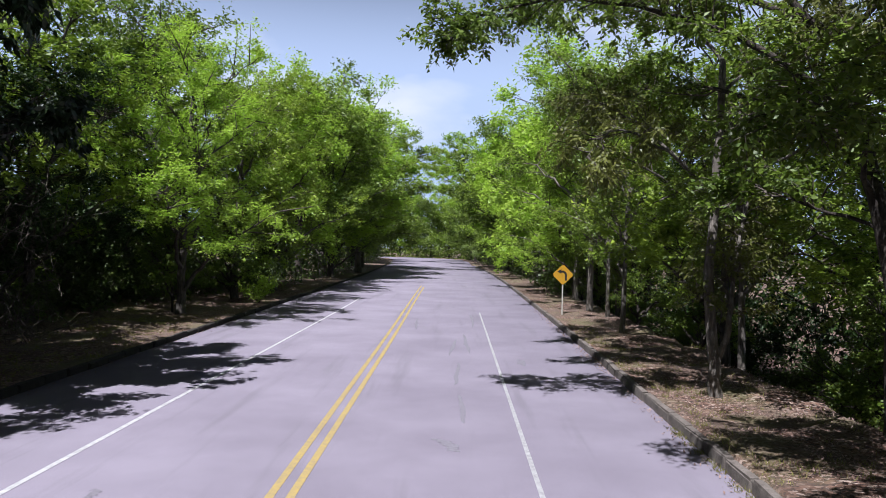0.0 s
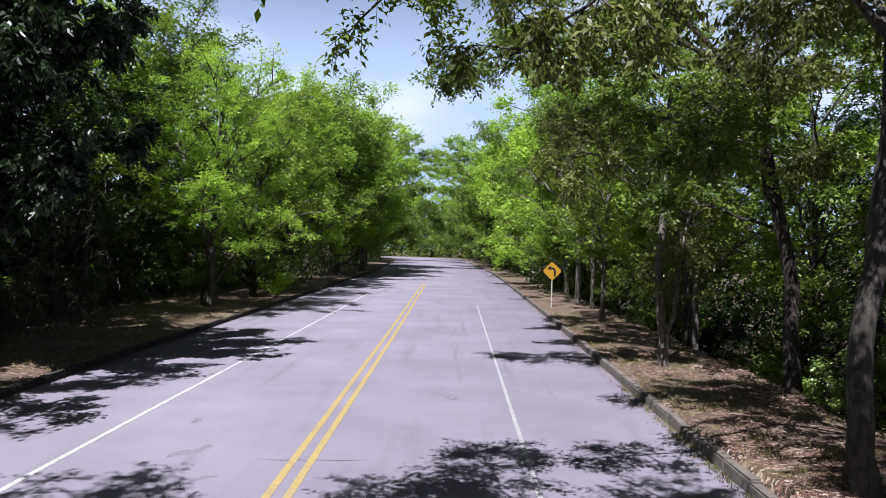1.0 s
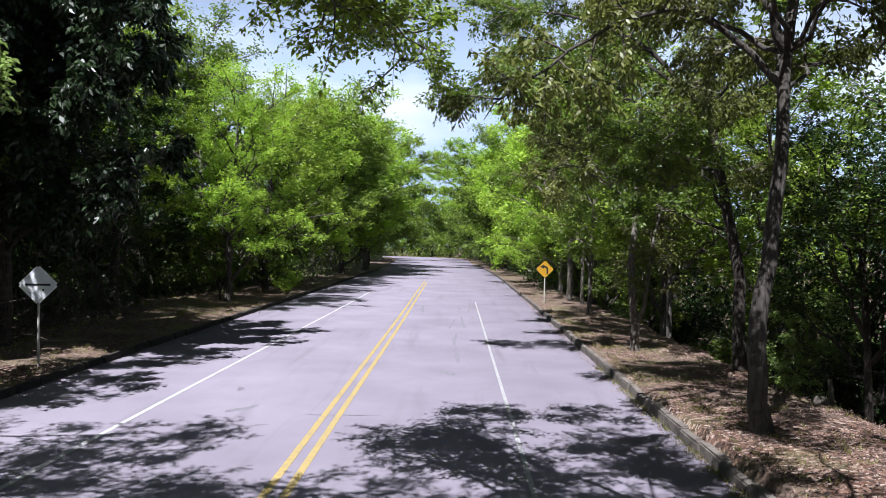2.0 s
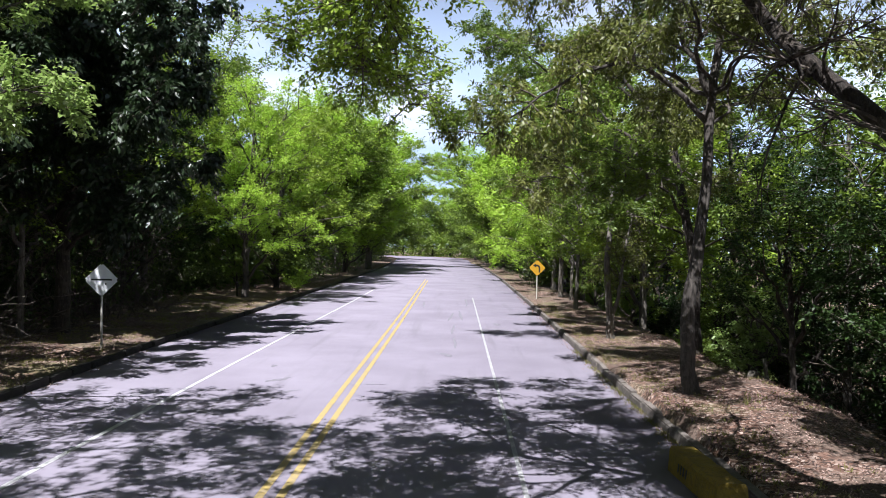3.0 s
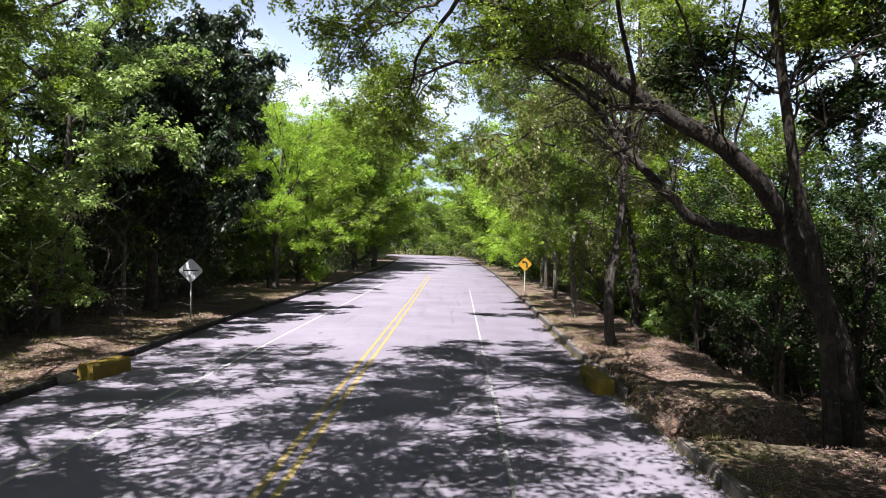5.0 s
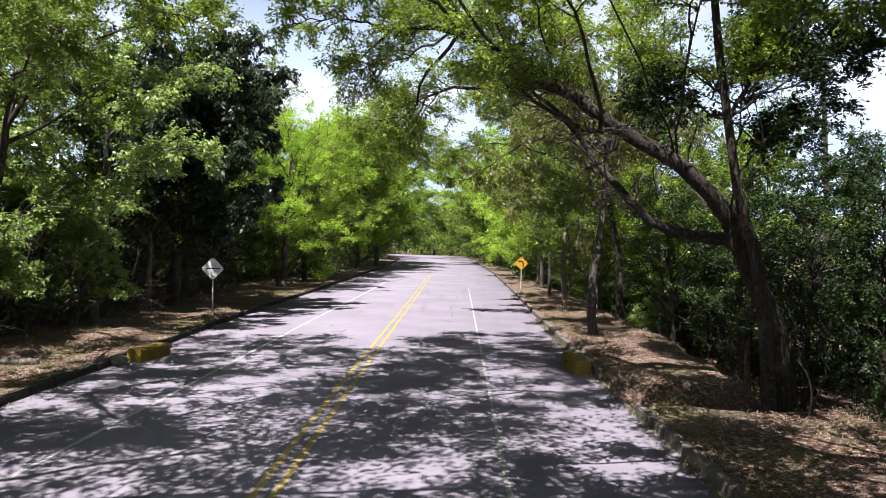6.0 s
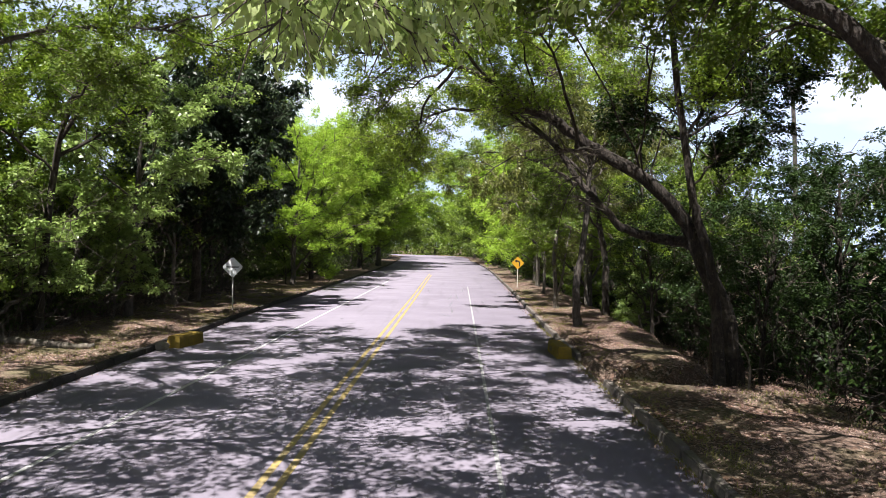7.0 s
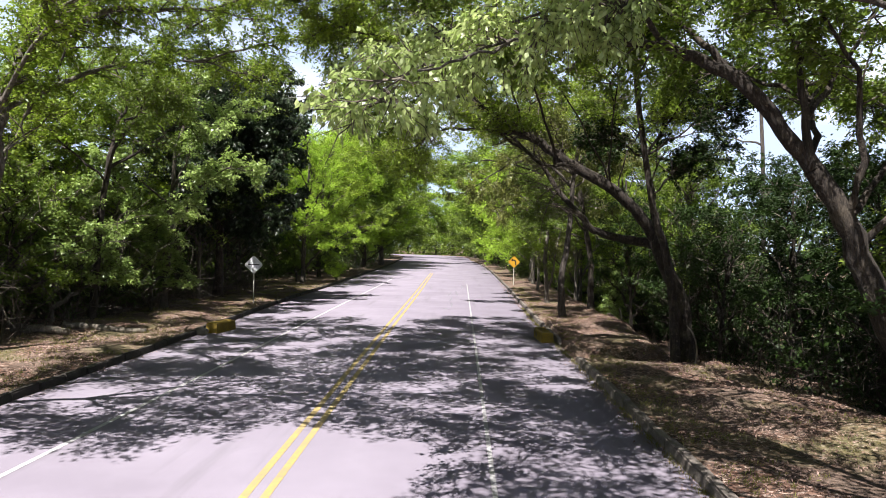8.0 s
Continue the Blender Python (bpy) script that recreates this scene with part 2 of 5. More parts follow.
def tubes(paths, radii, sides):
    """Tubes along n paths of k points each: verts and quads."""
    n, k, _ = paths.shape
    tan = unit(np.gradient(paths, axis=1))
    ref = np.where(np.abs(tan[..., 2:3]) > 0.9, np.array([1.0, 0, 0]), np.array([0, 0, 1.0]))
    a = unit(np.cross(tan, ref))
    b = np.cross(tan, a)
    ang = np.linspace(0, 2 * np.pi, sides, endpoint=False)
    ring = a[:, :, None] * np.cos(ang)[:, None] + b[:, :, None] * np.sin(ang)[:, None]
    v = paths[:, :, None] + ring * radii[:, :, None, None]
    i, j, s = np.meshgrid(np.arange(n), np.arange(k - 1), np.arange(sides), indexing="ij")
    at = lambda jj, ss: (i * k + jj) * sides + ss % sides
    f = np.stack([at(j, s), at(j, s + 1), at(j + 1, s + 1), at(j + 1, s)], -1).reshape(-1, 4)
    return v.reshape(-1, 3), f


def spline(points, n):
    """A smooth path of n points through a few control points."""
    p = np.array(points, dtype=float)
    p = np.vstack([2 * p[0] - p[1], p, 2 * p[-1] - p[-2]])
    u = np.linspace(0, len(p) - 3 - 1e-6, n)
    i, t = u.astype(int), (u % 1)[:, None]
    a, b, c, d = p[i], p[i + 1], p[i + 2], p[i + 3]
    return 0.5 * (2 * b + (c - a) * t + (2 * a - 5 * b + 4 * c - d) * t ** 2 + (3 * b - a - 3 * c + d) * t ** 3)


def along(paths, which, s):
    """Points and tangents at the share s of the paths chosen."""
    k = paths.shape[1]
    u = np.clip(s, 0, 0.999) * (k - 1)
    i = u.astype(int)
    a, b = paths[which, i], paths[which, i + 1]
    return a + (b - a) * (u - i)[:, None], unit(b - a)


def shoots(rng, start, way, length, k, wander, lift):
    """Wandering paths from starts along ways."""
    n = len(start)
    out, d = [start], way
    for _ in range(k - 1):
        d = unit(d + rng.normal(0, wander, (n, 3)) + np.array([0, 0, lift]))
        out.append(out[-1] + d * (length / (k - 1))[:, None])
    return np.stack(out, 1)


def blades(rng, at, way, length, width, flat=0.5, droop=0.2, small=False):
    """Leaves as folded kites: base, two sides and a tip; small: three corners, for what stays far off."""
    n = len(at)
    d = unit(way + np.array([0, 0, -droop]) + rng.normal(0, 0.25, (n, 3)))
    up = unit(np.array([0, 0, 1.0]) * flat + rng.normal(0, 0.6, (n, 3)))
    side = unit(np.cross(d, up))
    nor = np.cross(side, d)
    ln = (length * rng.uniform(0.6, 1.25, n))[:, None]
    wd = width * ln / length
    mid = at + d * ln * 0.45
    if small:
        v = np.stack([at - side * wd * 0.5, at + side * wd * 0.5, at + d * ln], 1)
        return v.reshape(-1, 3), np.arange(n * 3).reshape(n, 3)
    v = np.stack([at, mid + side * wd * 0.5 + nor * wd * 0.18, at + d * ln - nor * ln * 0.12, mid - side * wd * 0.5 + nor * wd * 0.18], 1)
    return v.reshape(-1, 3), np.arange(n * 4).reshape(n, 4)


def crown_from(rng, limbs, spec):
    """Branches, twigs and leaves on limb paths. Returns wood (verts, quads) and leaves (verts, quads)."""
    wood, twig_paths = [], []
    bs, bt, bl = [], [], []
    for p in limbs:
        size = np.linalg.norm(np.diff(p, axis=0), axis=1).sum()
        nb = max(2, int(size * spec["per_m"]))
        s = np.sort(rng.uniform(spec.get("from", 0.25), 1.0, nb))
        at, tan = along(p[None], np.zeros(nb, int), s)
        out = unit(np.cross(tan, rng.normal(0, 1, (nb, 3))))
        out = unit(out * np.array([1, 1, spec.get("flat", 0.55)]) + tan * 0.55 + np.array([0, 0, spec.get("rise", 0.15)]))
        bs.append(at), bt.append(out), bl.append(spec["branch"] * rng.uniform(0.5, 1.1, nb) * (1.1 - 0.45 * s))
    bs, bt, bl = np.vstack(bs), np.vstack(bt), np.concatenate(bl)
    br = shoots(rng, bs, bt, bl, 6, 0.22, spec.get("lift", 0.0))
    wood.append(tubes(br[:, ::(1 if spec.get("fine", True) else 5)], np.linspace(1, 0.25, 6 if spec.get("fine", True) else 2)[None] * (0.010 + 0.012 * bl)[:, None], 3))
    nt = spec["twigs"]
    which = np.repeat(np.arange(len(br)), nt)
    s = rng.uniform(0.25, 1.0, len(which))
    at, tan = along(br, which, s)
    out = unit(np.cross(tan, rng.normal(0, 1, at.shape)))
    out = unit(out * np.array([1, 1, spec.get("flat", 0.55)]) + tan * 0.7 + np.array([0, 0, spec.get("twig_rise", 0.0)]))
    tw = shoots(rng, at, out, spec["twig"] * rng.uniform(0.5, 1.2, len(at)), 4, 0.2, spec.get("droop_twig", -0.06))
    if spec.get("fine", True):
        wood.append(tubes(tw[:, ::3], np.linspace(1, 0.4, 2)[None] * np.full((len(tw), 1), 0.007), 3))
    nl = spec["leaves"]
    which = np.repeat(np.arange(len(tw)), nl)
    s = rng.uniform(0.05, 1.0, len(which))
    at, tan = along(tw, which, s)
    side = unit(np.cross(tan, np.array([0, 0, 1.0]) + rng.normal(0, 0.35, at.shape)))
    way = unit(tan * 0.5 + side * np.where(rng.random(len(at)) < 0.5, -1, 1)[:, None])
    at = at + rng.normal(0, spec.get("loose", 0.04), at.shape)
    keep = (at[:, 2] > spec.get("floor", -9)) | (at[:, 0] < spec.get("shaggy_past", -99))
    lv, lf = blades(rng, at[keep], way[keep], spec["len"], spec["wid"], spec.get("face", 0.7), spec.get("droop", 0.2), spec.get("small", False))
    wv, wf, off = [], [], 0
    for v, f in wood:
        wv.append(v), wf.append(f + off)
        off += len(v)
    return (np.vstack(wv), np.vstack(wf)), (lv, lf)


def tree(name, base, trunk, limbs, spec, bark_mat, leaf_mat, label, seed, category="tree", group=""):
    """trunk: control points (x, y, z) from the base, and radii at foot and top; limbs: (control points, radius)."""
    rng = np.random.default_rng(seed)
    root = tagged(new(name), label, category, group)
    root.location = base
    pts, r0, r1 = trunk
    tp = spline(pts, 14)
    tp[1:-1] += rng.normal(0, r0 * 0.10, (12, 3)) * np.array([1, 1, 0.2])
    rr = np.linspace(r0, r1, 14)
    rr[0] *= 1.45
    rr[1] *= 1.12
    v, f = tubes(tp[None], rr[None], 12)
    part("trunk", mesh_from("trunk", v, f, bark_mat, True), root)
    paths, wood = [], tp
    for cp, r in limbs:
        near = wood[np.argmin(np.linalg.norm(wood - np.array(cp[0]), axis=1))]
        n = max(12, 3 * len(cp))
        lp = spline([tuple(near)] + list(cp[1:]), n)
        lp[1:] += rng.normal(0, 0.05 if n == 12 else 0.025, (n - 1, 3))
        v, f = tubes(lp[None], (np.linspace(r, max(0.006, r * 0.10), n) * rng.uniform(0.93, 1.07, n))[None], 8)
        part("limb", mesh_from("limb", v, f, bark_mat, True), root)
        paths.append(lp)
        wood = np.vstack([wood, spline(lp, 60)])
    (wv, wf), (lv, lf) = crown_from(rng, paths, spec)
    tagged(part("twigwork", mesh_from("twigwork", wv, wf, M_TWIG), root), kind="stuff")
    tagged(part("crown", mesh_from("crown", lv, lf, leaf_mat), root), kind="stuff")
    return root


def round_limbs(rng, n, height, low, radius, top, lean=(0, 0), taper=0.55):
    """Limb control points for an ordinary spreading tree whose limbs leave the trunk between low and height."""
    out = []
    for i in range(n):
        s = (i + rng.uniform(0, 0.8)) / n
        z0 = low + (height - low) * s * 0.9
        a = i * 2.4 + rng.uniform(-0.4, 0.4)
        reach = radius * (1.0 - taper * s) * rng.uniform(0.75, 1.1)
        up = (top - z0) * (0.25 + 0.6 * s) * rng.uniform(0.8, 1.1)
        dx, dy = math.cos(a) * reach, math.sin(a) * reach
        lx, ly = lean[0] * z0 / height, lean[1] * z0 / height
        out.append(([(lx, ly, z0), (lx + dx * 0.4, ly + dy * 0.4, z0 + up * 0.55), (lx + dx, ly + dy, z0 + up)], 0.075 * (1.15 - 0.6 * s)))
    return out


# ---- the lie of the land ----
LEFT = ((-80, -60, -12, -2, 5, 12, 28, 50, 88, 140, 185, 205, 220, 236, 420), (-7.4, -7.6, -8.15, -8.35, -8.75, -9.05, -9.3, -9.8, -10.7, -13.2, -16.5, -20.0, -34, -70, -460))
RIGHT = ((-80, -60, -12, 5, 15, 30, 70, 90, 130, 169, 205, 222, 236, 252, 420), (4.2, 4.2, 4.12, 4.0, 4.1, 4.3, 4.5, 4.3, 3.5, 2.6, 1.2, -4, -20, -50, -420))
YELLOW = ((-80, -17, -10, 3, 15, 27, 47, 90, 140, 200, 300, 420), (-1.35, -1.90, -2.00, -2.16, -2.27, -2.40, -2.72, -3.3, -5.2, -8.5, -22, -43))
WHITE_L = ((-80, -15, 0, 5, 36, 90, 140, 200, 300, 420), (-5.4, -5.53, -5.6, -5.72, -5.9, -6.8, -9.2, -13.5, -26, -46))
WHITE_R = ((-80, 0, 40, 90, 140, 200, 300, 420), (1.25, 1.2, 1.15, 0.9, 0.0, -3.3, -17, -40))


def edge(table, y):
    ys = np.asarray(y, dtype=float)
    return (np.interp(ys - 4, *table) + np.interp(ys, *table) + np.interp(ys + 4, *table)) / 3


def land(x, y):
    """Height of the ground beside and under the road."""
    x, y = np.asarray(x, dtype=float), np.asarray(y, dtype=float)
    l, r = edge(LEFT, y), edge(RIGHT, y)
    dl, dr = l - x, x - r
    bumps = 0.05 * np.sin(x * 1.3 + y * 0.7) + 0.04 * np.sin(y * 1.9 - x * 0.6) + 0.02 * np.sin(x * 4.1) * np.sin(y * 3.3)
    left = 0.10 + 0.02 * np.clip(dl, 0, 8) + bumps * np.clip(dl, 0, 1)
    bank = np.interp(y, (-16, -11.2, -9.0, -6.4, -5.0, -3.0, 0.0, 4.3, 12.0), (5.7, 5.25, 4.4, 4.1, 4.1, 3.0, 3.25, 3.45, 3.5)) + 0.12 * np.sin(y * 1.7)
    right = 0.17 + bumps * np.clip(dr, 0, 1) - 1.55 * np.clip((dr - bank) / 1.3, 0, 1) ** 1.2 - 0.08 * np.clip(dr - bank - 1.3, 0, 6)
    ease = lambda v: np.clip(v, 0, 1) ** 2 * (3 - 2 * np.clip(v, 0, 1))
    gully = ease((y + 5.0 + 0.08 * np.sin(3.1 * dr)) / 0.45) * ease((-1.9 - 0.12 * dr + 0.15 * np.sin(2.3 * dr) - y) / 1.2) * np.clip(dr / 0.35, 0, 1) * np.clip((5.2 - dr) / 1.4, 0, 1)
    right = right - 1.0 * gully + 0.34 * np.exp(-((y - 4.0) / 3.8) ** 2 - ((dr - 1.9) / 1.7) ** 2)
    z = np.where(dl > 0.1, left, np.where(dr > 0.1, right, -0.12))
    far = np.clip((np.hypot(x, y) - 150) / 300, 0, 1)
    return z * (1 - far)


def sheet(name, xs, ys, mat, z_of):
    X, Y = np.meshgrid(xs, ys)
    v = np.stack([X, Y, z_of(X, Y)], -1).reshape(-1, 3)
    nx, ny = len(xs), len(ys)
    i, j = np.meshgrid(np.arange(nx - 1), np.arange(ny - 1))
    a = j * nx + i
    f = np.stack([a, a + 1, a + nx + 1, a + nx], -1).reshape(-1, 4)
    return mesh_from(name, v, f, mat, True)


xs = np.concatenate([[-1500, -600, -250, -120, -70, -45], np.arange(-32, -12, 1.0), np.arange(-12, -7, 0.2), np.arange(-7, 3.6, 1.3), np.arange(3.7, 12, 0.2), np.arange(12, 30, 1.2), [36, 48, 75, 130, 260, 600, 1500]])
ys = np.concatenate([[-1500, -500, -200, -100, -60], np.arange(-40, -12, 1.0), np.arange(-12, 20, 0.2), np.arange(20, 60, 0.8), np.arange(60, 200, 4), np.arange(200, 440, 12), [480, 700, 1500]])
tagged(new("ground", sheet("ground", xs, ys, M_SOIL, land)), "brown verge soil with dry grass and leaf litter", "ground", kind="structure")


def strip(name, y0, y1, step, left_of, right_of, z, mat, thick=0.0):
    yy = np.arange(y0, y1 + 1e-6, step)
    a, b = left_of(yy), right_of(yy)
    top = np.stack([np.stack([a, yy, np.full_like(yy, z)], -1), np.stack([b, yy, np.full_like(yy, z)], -1)], 1)
    n = len(yy)
    v = top.reshape(-1, 3)
    i = np.arange(n - 1) * 2
    f = np.stack([i, i + 1, i + 3, i + 2], -1)
    if thick:
        low = v - np.array([0, 0, thick])
        v = np.vstack([v, low])
        m = 2 * n
        f = np.vstack([f, np.stack([i, i + 2, i + 2 + m, i + m], -1), np.stack([i + 1, i + 1 + m, i + 3 + m, i + 3], -1)])
    return mesh_from(name, v, f, mat)


tagged(new("road", strip("road", -80, 300, 2.0, lambda y: edge(LEFT, y) - 0.05, lambda y: edge(RIGHT, y) + 0.05, 0.0, M_ROAD, 0.2)), "sun-bleached grey asphalt road with worn surface", "road", kind="structure")


def line(name, table, off, width, y0, y1, mat, label):
    tagged(new(name, strip(name, y0, y1, 1.0, lambda y: edge(table, y) + off - width / 2, lambda y: edge(table, y) + off + width / 2, 0.004, mat)), label, "road marking", kind="structure")


line("yellow_line", YELLOW, -0.135, 0.115, -60, 62, M_YELLOW, "worn yellow centre line painted on asphalt")
line("yellow_line", YELLOW, 0.135, 0.115, -60, 60, M_YELLOW, "worn yellow centre line painted on asphalt")
line("white_line", WHITE_L, 0, 0.095, -60, 46, M_WHITE, "worn white edge line painted on asphalt")
line("white_line", WHITE_R, 0, 0.075, -60, 37, M_WHITE_FAINT, "worn white edge line painted on asphalt")


# ---- kerbs ----
def kerb(name, table, side, y0, y1, width, height, mat, label, gaps, seed):
    """A row of kerb stones, each with worn edges and its own small shift."""
    rng = np.random.default_rng(seed)
    root = tagged(new(name), label, "kerb", kind="structure")
    meshes = []
    for _ in range(5):
        bm = box_bm((width, 0.975, height + 0.2), (0, 0, (height - 0.2) / 2), 0.025, 2)
        for v in bm.verts:
            v.co += Vector(rng.normal(0, 0.006, 3))
            if v.co.z > 0.5 * height and rng.random() < 0.18:
                v.co.z -= rng.uniform(0.01, 0.03)
        meshes.append(bm_mesh("kerb_stone", bm, mat))
    y = y0
    while y < y1:
        mid = y + 0.5
        if not any(a < mid < b for a, b in gaps):
            ob = part("kerb_stone", meshes[rng.integers(5)], root)
            x = float(edge(table, mid)) + side * (width / 2) + rng.normal(0, 0.012)
            turn = math.degrees(math.atan2(float(edge(table, mid + 1) - edge(table, mid - 1)), 2))
            ob.matrix_basis = pose(x, mid, rng.normal(0, 0.008) - (0.02 if rng.random() < 0.2 else 0), rng.normal(0, 0.5), rng.normal(0, 0.8), -turn + rng.normal(0, 0.7))
        y += 1.0


kerb("kerb_right", RIGHT, 1, -34, 110, 0.17, 0.20, M_KERB, "row of weathered concrete kerb stones", [(-4.9, -0.6)], 3)
kerb("kerb_left", LEFT, -1, -34, 130, 0.16, 0.18, M_KERB_SHADED, "row of concrete kerb stones darkened for their shaded face", [(-1.4, -0.6)], 4)


# ---- yellow blocks, rubble and logs ----
def yellow_block(length, turn, at, label):
    root = tagged(new("concrete_block"), label, "concrete block", "yellow blocks")
    bm = bmesh.new()
    prof = [(-0.22, 0), (0.22, 0), (0.20, 0.31), (0.16, 0.37), (-0.16, 0.37), (-0.20, 0.31)]
    rings = []
    for k in range(9):
        y = -length / 2 + length * k / 8
        rings.append([bm.verts.new((x + random.uniform(-0.008, 0.008), y, z * (1 - 0.06 * random.random() * (z > 0.35)))) for x, z in prof])
    for a, b in zip(rings, rings[1:]):
        for i in range(6):
            bm.faces.new((a[i], a[(i + 1) % 6], b[(i + 1) % 6], b[i]))
    bm.faces.new(rings[0])
    bm.faces.new(rings[-1])
    bmesh.ops.bevel(bm, geom=[e for e in bm.edges if e.calc_face_angle(0) > 0.5], offset=0.018, segments=2, affect="EDGES")
    body = part("body", bm_mesh("body", bm, M_BLOCK), root)
    root.matrix_basis = pose(*at, 0, 0, turn)
    return body


block = yellow_block(1.75, 3, (3.69, 0.12, 0), "yellow painted concrete block with dark mould on top")
for k in range(4):
    bar = part("marking_bar", bm_mesh("marking_bar", box_bm((0.004, 0.04, 0.125), (0, 0, 0)), M_BLACK), block, "faded black painted mark")
    bar.matrix_basis = pose(-0.229, 0.40 - 0.10 * k, 0.17, 0, 5.7, 0)
yellow_block(1.45, -8, (-8.0, 0.0, 0), "yellow painted concrete block beside a broken kerb")


def stone(at, size, mat, label, seed, name="rock"):
    rng = np.random.default_rng(seed)
    bm = bmesh.new()
    bmesh.ops.create_icosphere(bm, subdivisions=3, radius=1)
    for v in bm.verts:
        n = noise.noise(v.co * 1.6 + Vector((seed * 3.1, 0, 0)))
        v.co = Vector((v.co.x * size[0], v.co.y * size[1], v.co.z * size[2])) * (1 + 0.45 * n)
    ob = tagged(new(name, bm_mesh(name, bm, mat, True)), label, name)
    ob.matrix_basis = pose(*at, 0, 0, rng.uniform(0, 180))


stone((-8.3, -1.1, 0.10), (0.16, 0.22, 0.17), M_CHUNK, "broken chunk of grey concrete kerb", 5, "concrete_chunk")
stone((-8.5, -0.75, 0.08), (0.12, 0.15, 0.12), M_CHUNK, "broken chunk of grey concrete kerb", 8, "concrete_chunk")


def log(points, r, label, seed, name="log"):
    rng = np.random.default_rng(seed)
    p = spline([(x, y, float(land(x, y)) + z) for x, y, z in points], 14)
    p += rng.normal(0, r * 0.12, p.shape)
    rad = np.linspace(r, r * 0.7, 14) * rng.uniform(0.9, 1.1, 14)
    v, f = tubes(p[None], rad[None], 10)
    v = np.vstack([v, p[:1], p[-1:]])
    n = len(v)
    caps = [(n - 2, (i + 1) % 10, i, i) for i in range(10)] + [(n - 1, 130 + i, 130 + (i + 1) % 10, 130 + (i + 1) % 10) for i in range(10)]
    faces = [tuple(q) for q in f] + [c[:3] for c in caps]
    me = bpy.data.meshes.new(name)
    me.from_pydata([tuple(q) for q in v], [], faces)
    for q in me.polygons:
        q.use_smooth = True
    me.materials.append(M_LOG)
    return tagged(new(name, me), label, name)


log([(7.75, 8.7, 0.12), (7.95, 8.3, 0.14), (8.1, 7.95, 0.12)], 0.16, "grey dead log lying on leaf litter", 2)
log([(-12.6, -2.2, 0.09), (-11.6, -2.5, 0.1), (-10.4, -2.3, 0.09), (-9.9, -2.0, 0.06)], 0.12, "fallen dead branch lying on dry grass", 4, "fallen_branch")
log([(-13.6, -3.4, 0.12), (-12.4, -3.6, 0.14), (-11.5, -3.9, 0.12)], 0.15, "fallen log lying in the shade", 6)


# ---- signs ----
def diamond(side, thick, mat, bevel=0.05):
    bm = box_bm((side, thick, side))
    bmesh.ops.bevel(bm, geom=[e for e in bm.edges if abs(e.verts[0].co.y - e.verts[1].co.y) > thick / 2], offset=bevel, segments=4, affect="EDGES")
    bmesh.ops.rotate(bm, verts=bm.verts, matrix=Matrix.Rotation(radians(45), 3, "Y"))
    return bm_mesh("panel", bm, mat)


def round_post(height, r, mat, name="post"):
    v, f = tubes(np.array([[(0, 0, -0.3), (0, 0, height * 0.5), (0, 0, height)]], dtype=float), np.full((1, 3), r), 10)
    return mesh_from(name, v, f, mat, True)


white_sign = tagged(new("road_sign"), "white diamond road sign with faded black bar on a slim pole", "road sign")
white_sign.matrix_basis = pose(-9.83, 10.4, float(land(-9.83, 10.4)) - 0.05, 0, -0.6, 4)
part("post", round_post(2.06, 0.03, M_CREAM), white_sign)
p = part("panel", diamond(0.68, 0.012, M_SIGN_WHITE), white_sign)
p.location = (0, -0.04, 1.99)
bar = part("symbol_bar", bm_mesh("symbol_bar", box_bm((0.58, 0.004, 0.05)), M_BLACK), p, "faded black bar")
bar.location = (0, -0.009, 0.005)
mark = part("symbol_mark", bm_mesh("symbol_mark", box_bm((0.04, 0.004, 0.05)), M_BLACK), p, "small black mark")
mark.location = (0.12, -0.009, -0.12)

curve_sign = tagged(new("road_sign"), "yellow diamond warning sign with black bent arrow on a pale pole", "road sign")
curve_sign.matrix_basis = pose(5.05, 35.0, float(land(5.05, 35)) - 0.03, 0, 0, -3)
part("post", round_post(2.0, 0.035, M_CREAM), curve_sign)
p = part("panel", diamond(0.72, 0.012, M_SIGN_YELLOW), curve_sign)
p.location = (0, -0.045, 1.95)
bm = bmesh.new()
arrow = [(0.14, -0.26), (0.14, 0.0), (0.10, 0.10), (0.0, 0.15), (-0.10, 0.15)]
for (x0, z0), (x1, z1) in zip(arrow, arrow[1:]):
    d = Vector((x1 - x0, 0, z1 - z0))
    n = Vector((-d.z, 0, d.x)).normalized() * 0.05
    e = d.normalized() * 0.02
    bm.faces.new([bm.verts.new(q) for q in (Vector((x0, 0, z0)) - e + n, Vector((x0, 0, z0)) - e - n, Vector((x1, 0, z1)) + e - n, Vector((x1, 0, z1)) + e + n)])
bm.faces.new([bm.verts.new(q) for q in ((-0.08, 0, 0.27), (-0.08, 0, 0.03), (-0.27, 0, 0.15))])
ext = bmesh.ops.extrude_face_region(bm, geom=bm.faces[:])
bmesh.ops.translate(bm, verts=[v for v in ext["geom"] if isinstance(v, bmesh.types.BMVert)], vec=(0, 0.003, 0))
a = part("arrow", bm_mesh("arrow", bm, M_BLACK), p, "black bent arrow")
a.location = (0, -0.011, 0)


# ---- trees on the right ----
def gz(x, y):
    return float(land(x, y)) - 0.05


FINE = dict(per_m=5.0, branch=1.5, twigs=8, twig=0.55, leaves=24, len=0.115, wid=0.055, flat=0.45, loose=0.05)

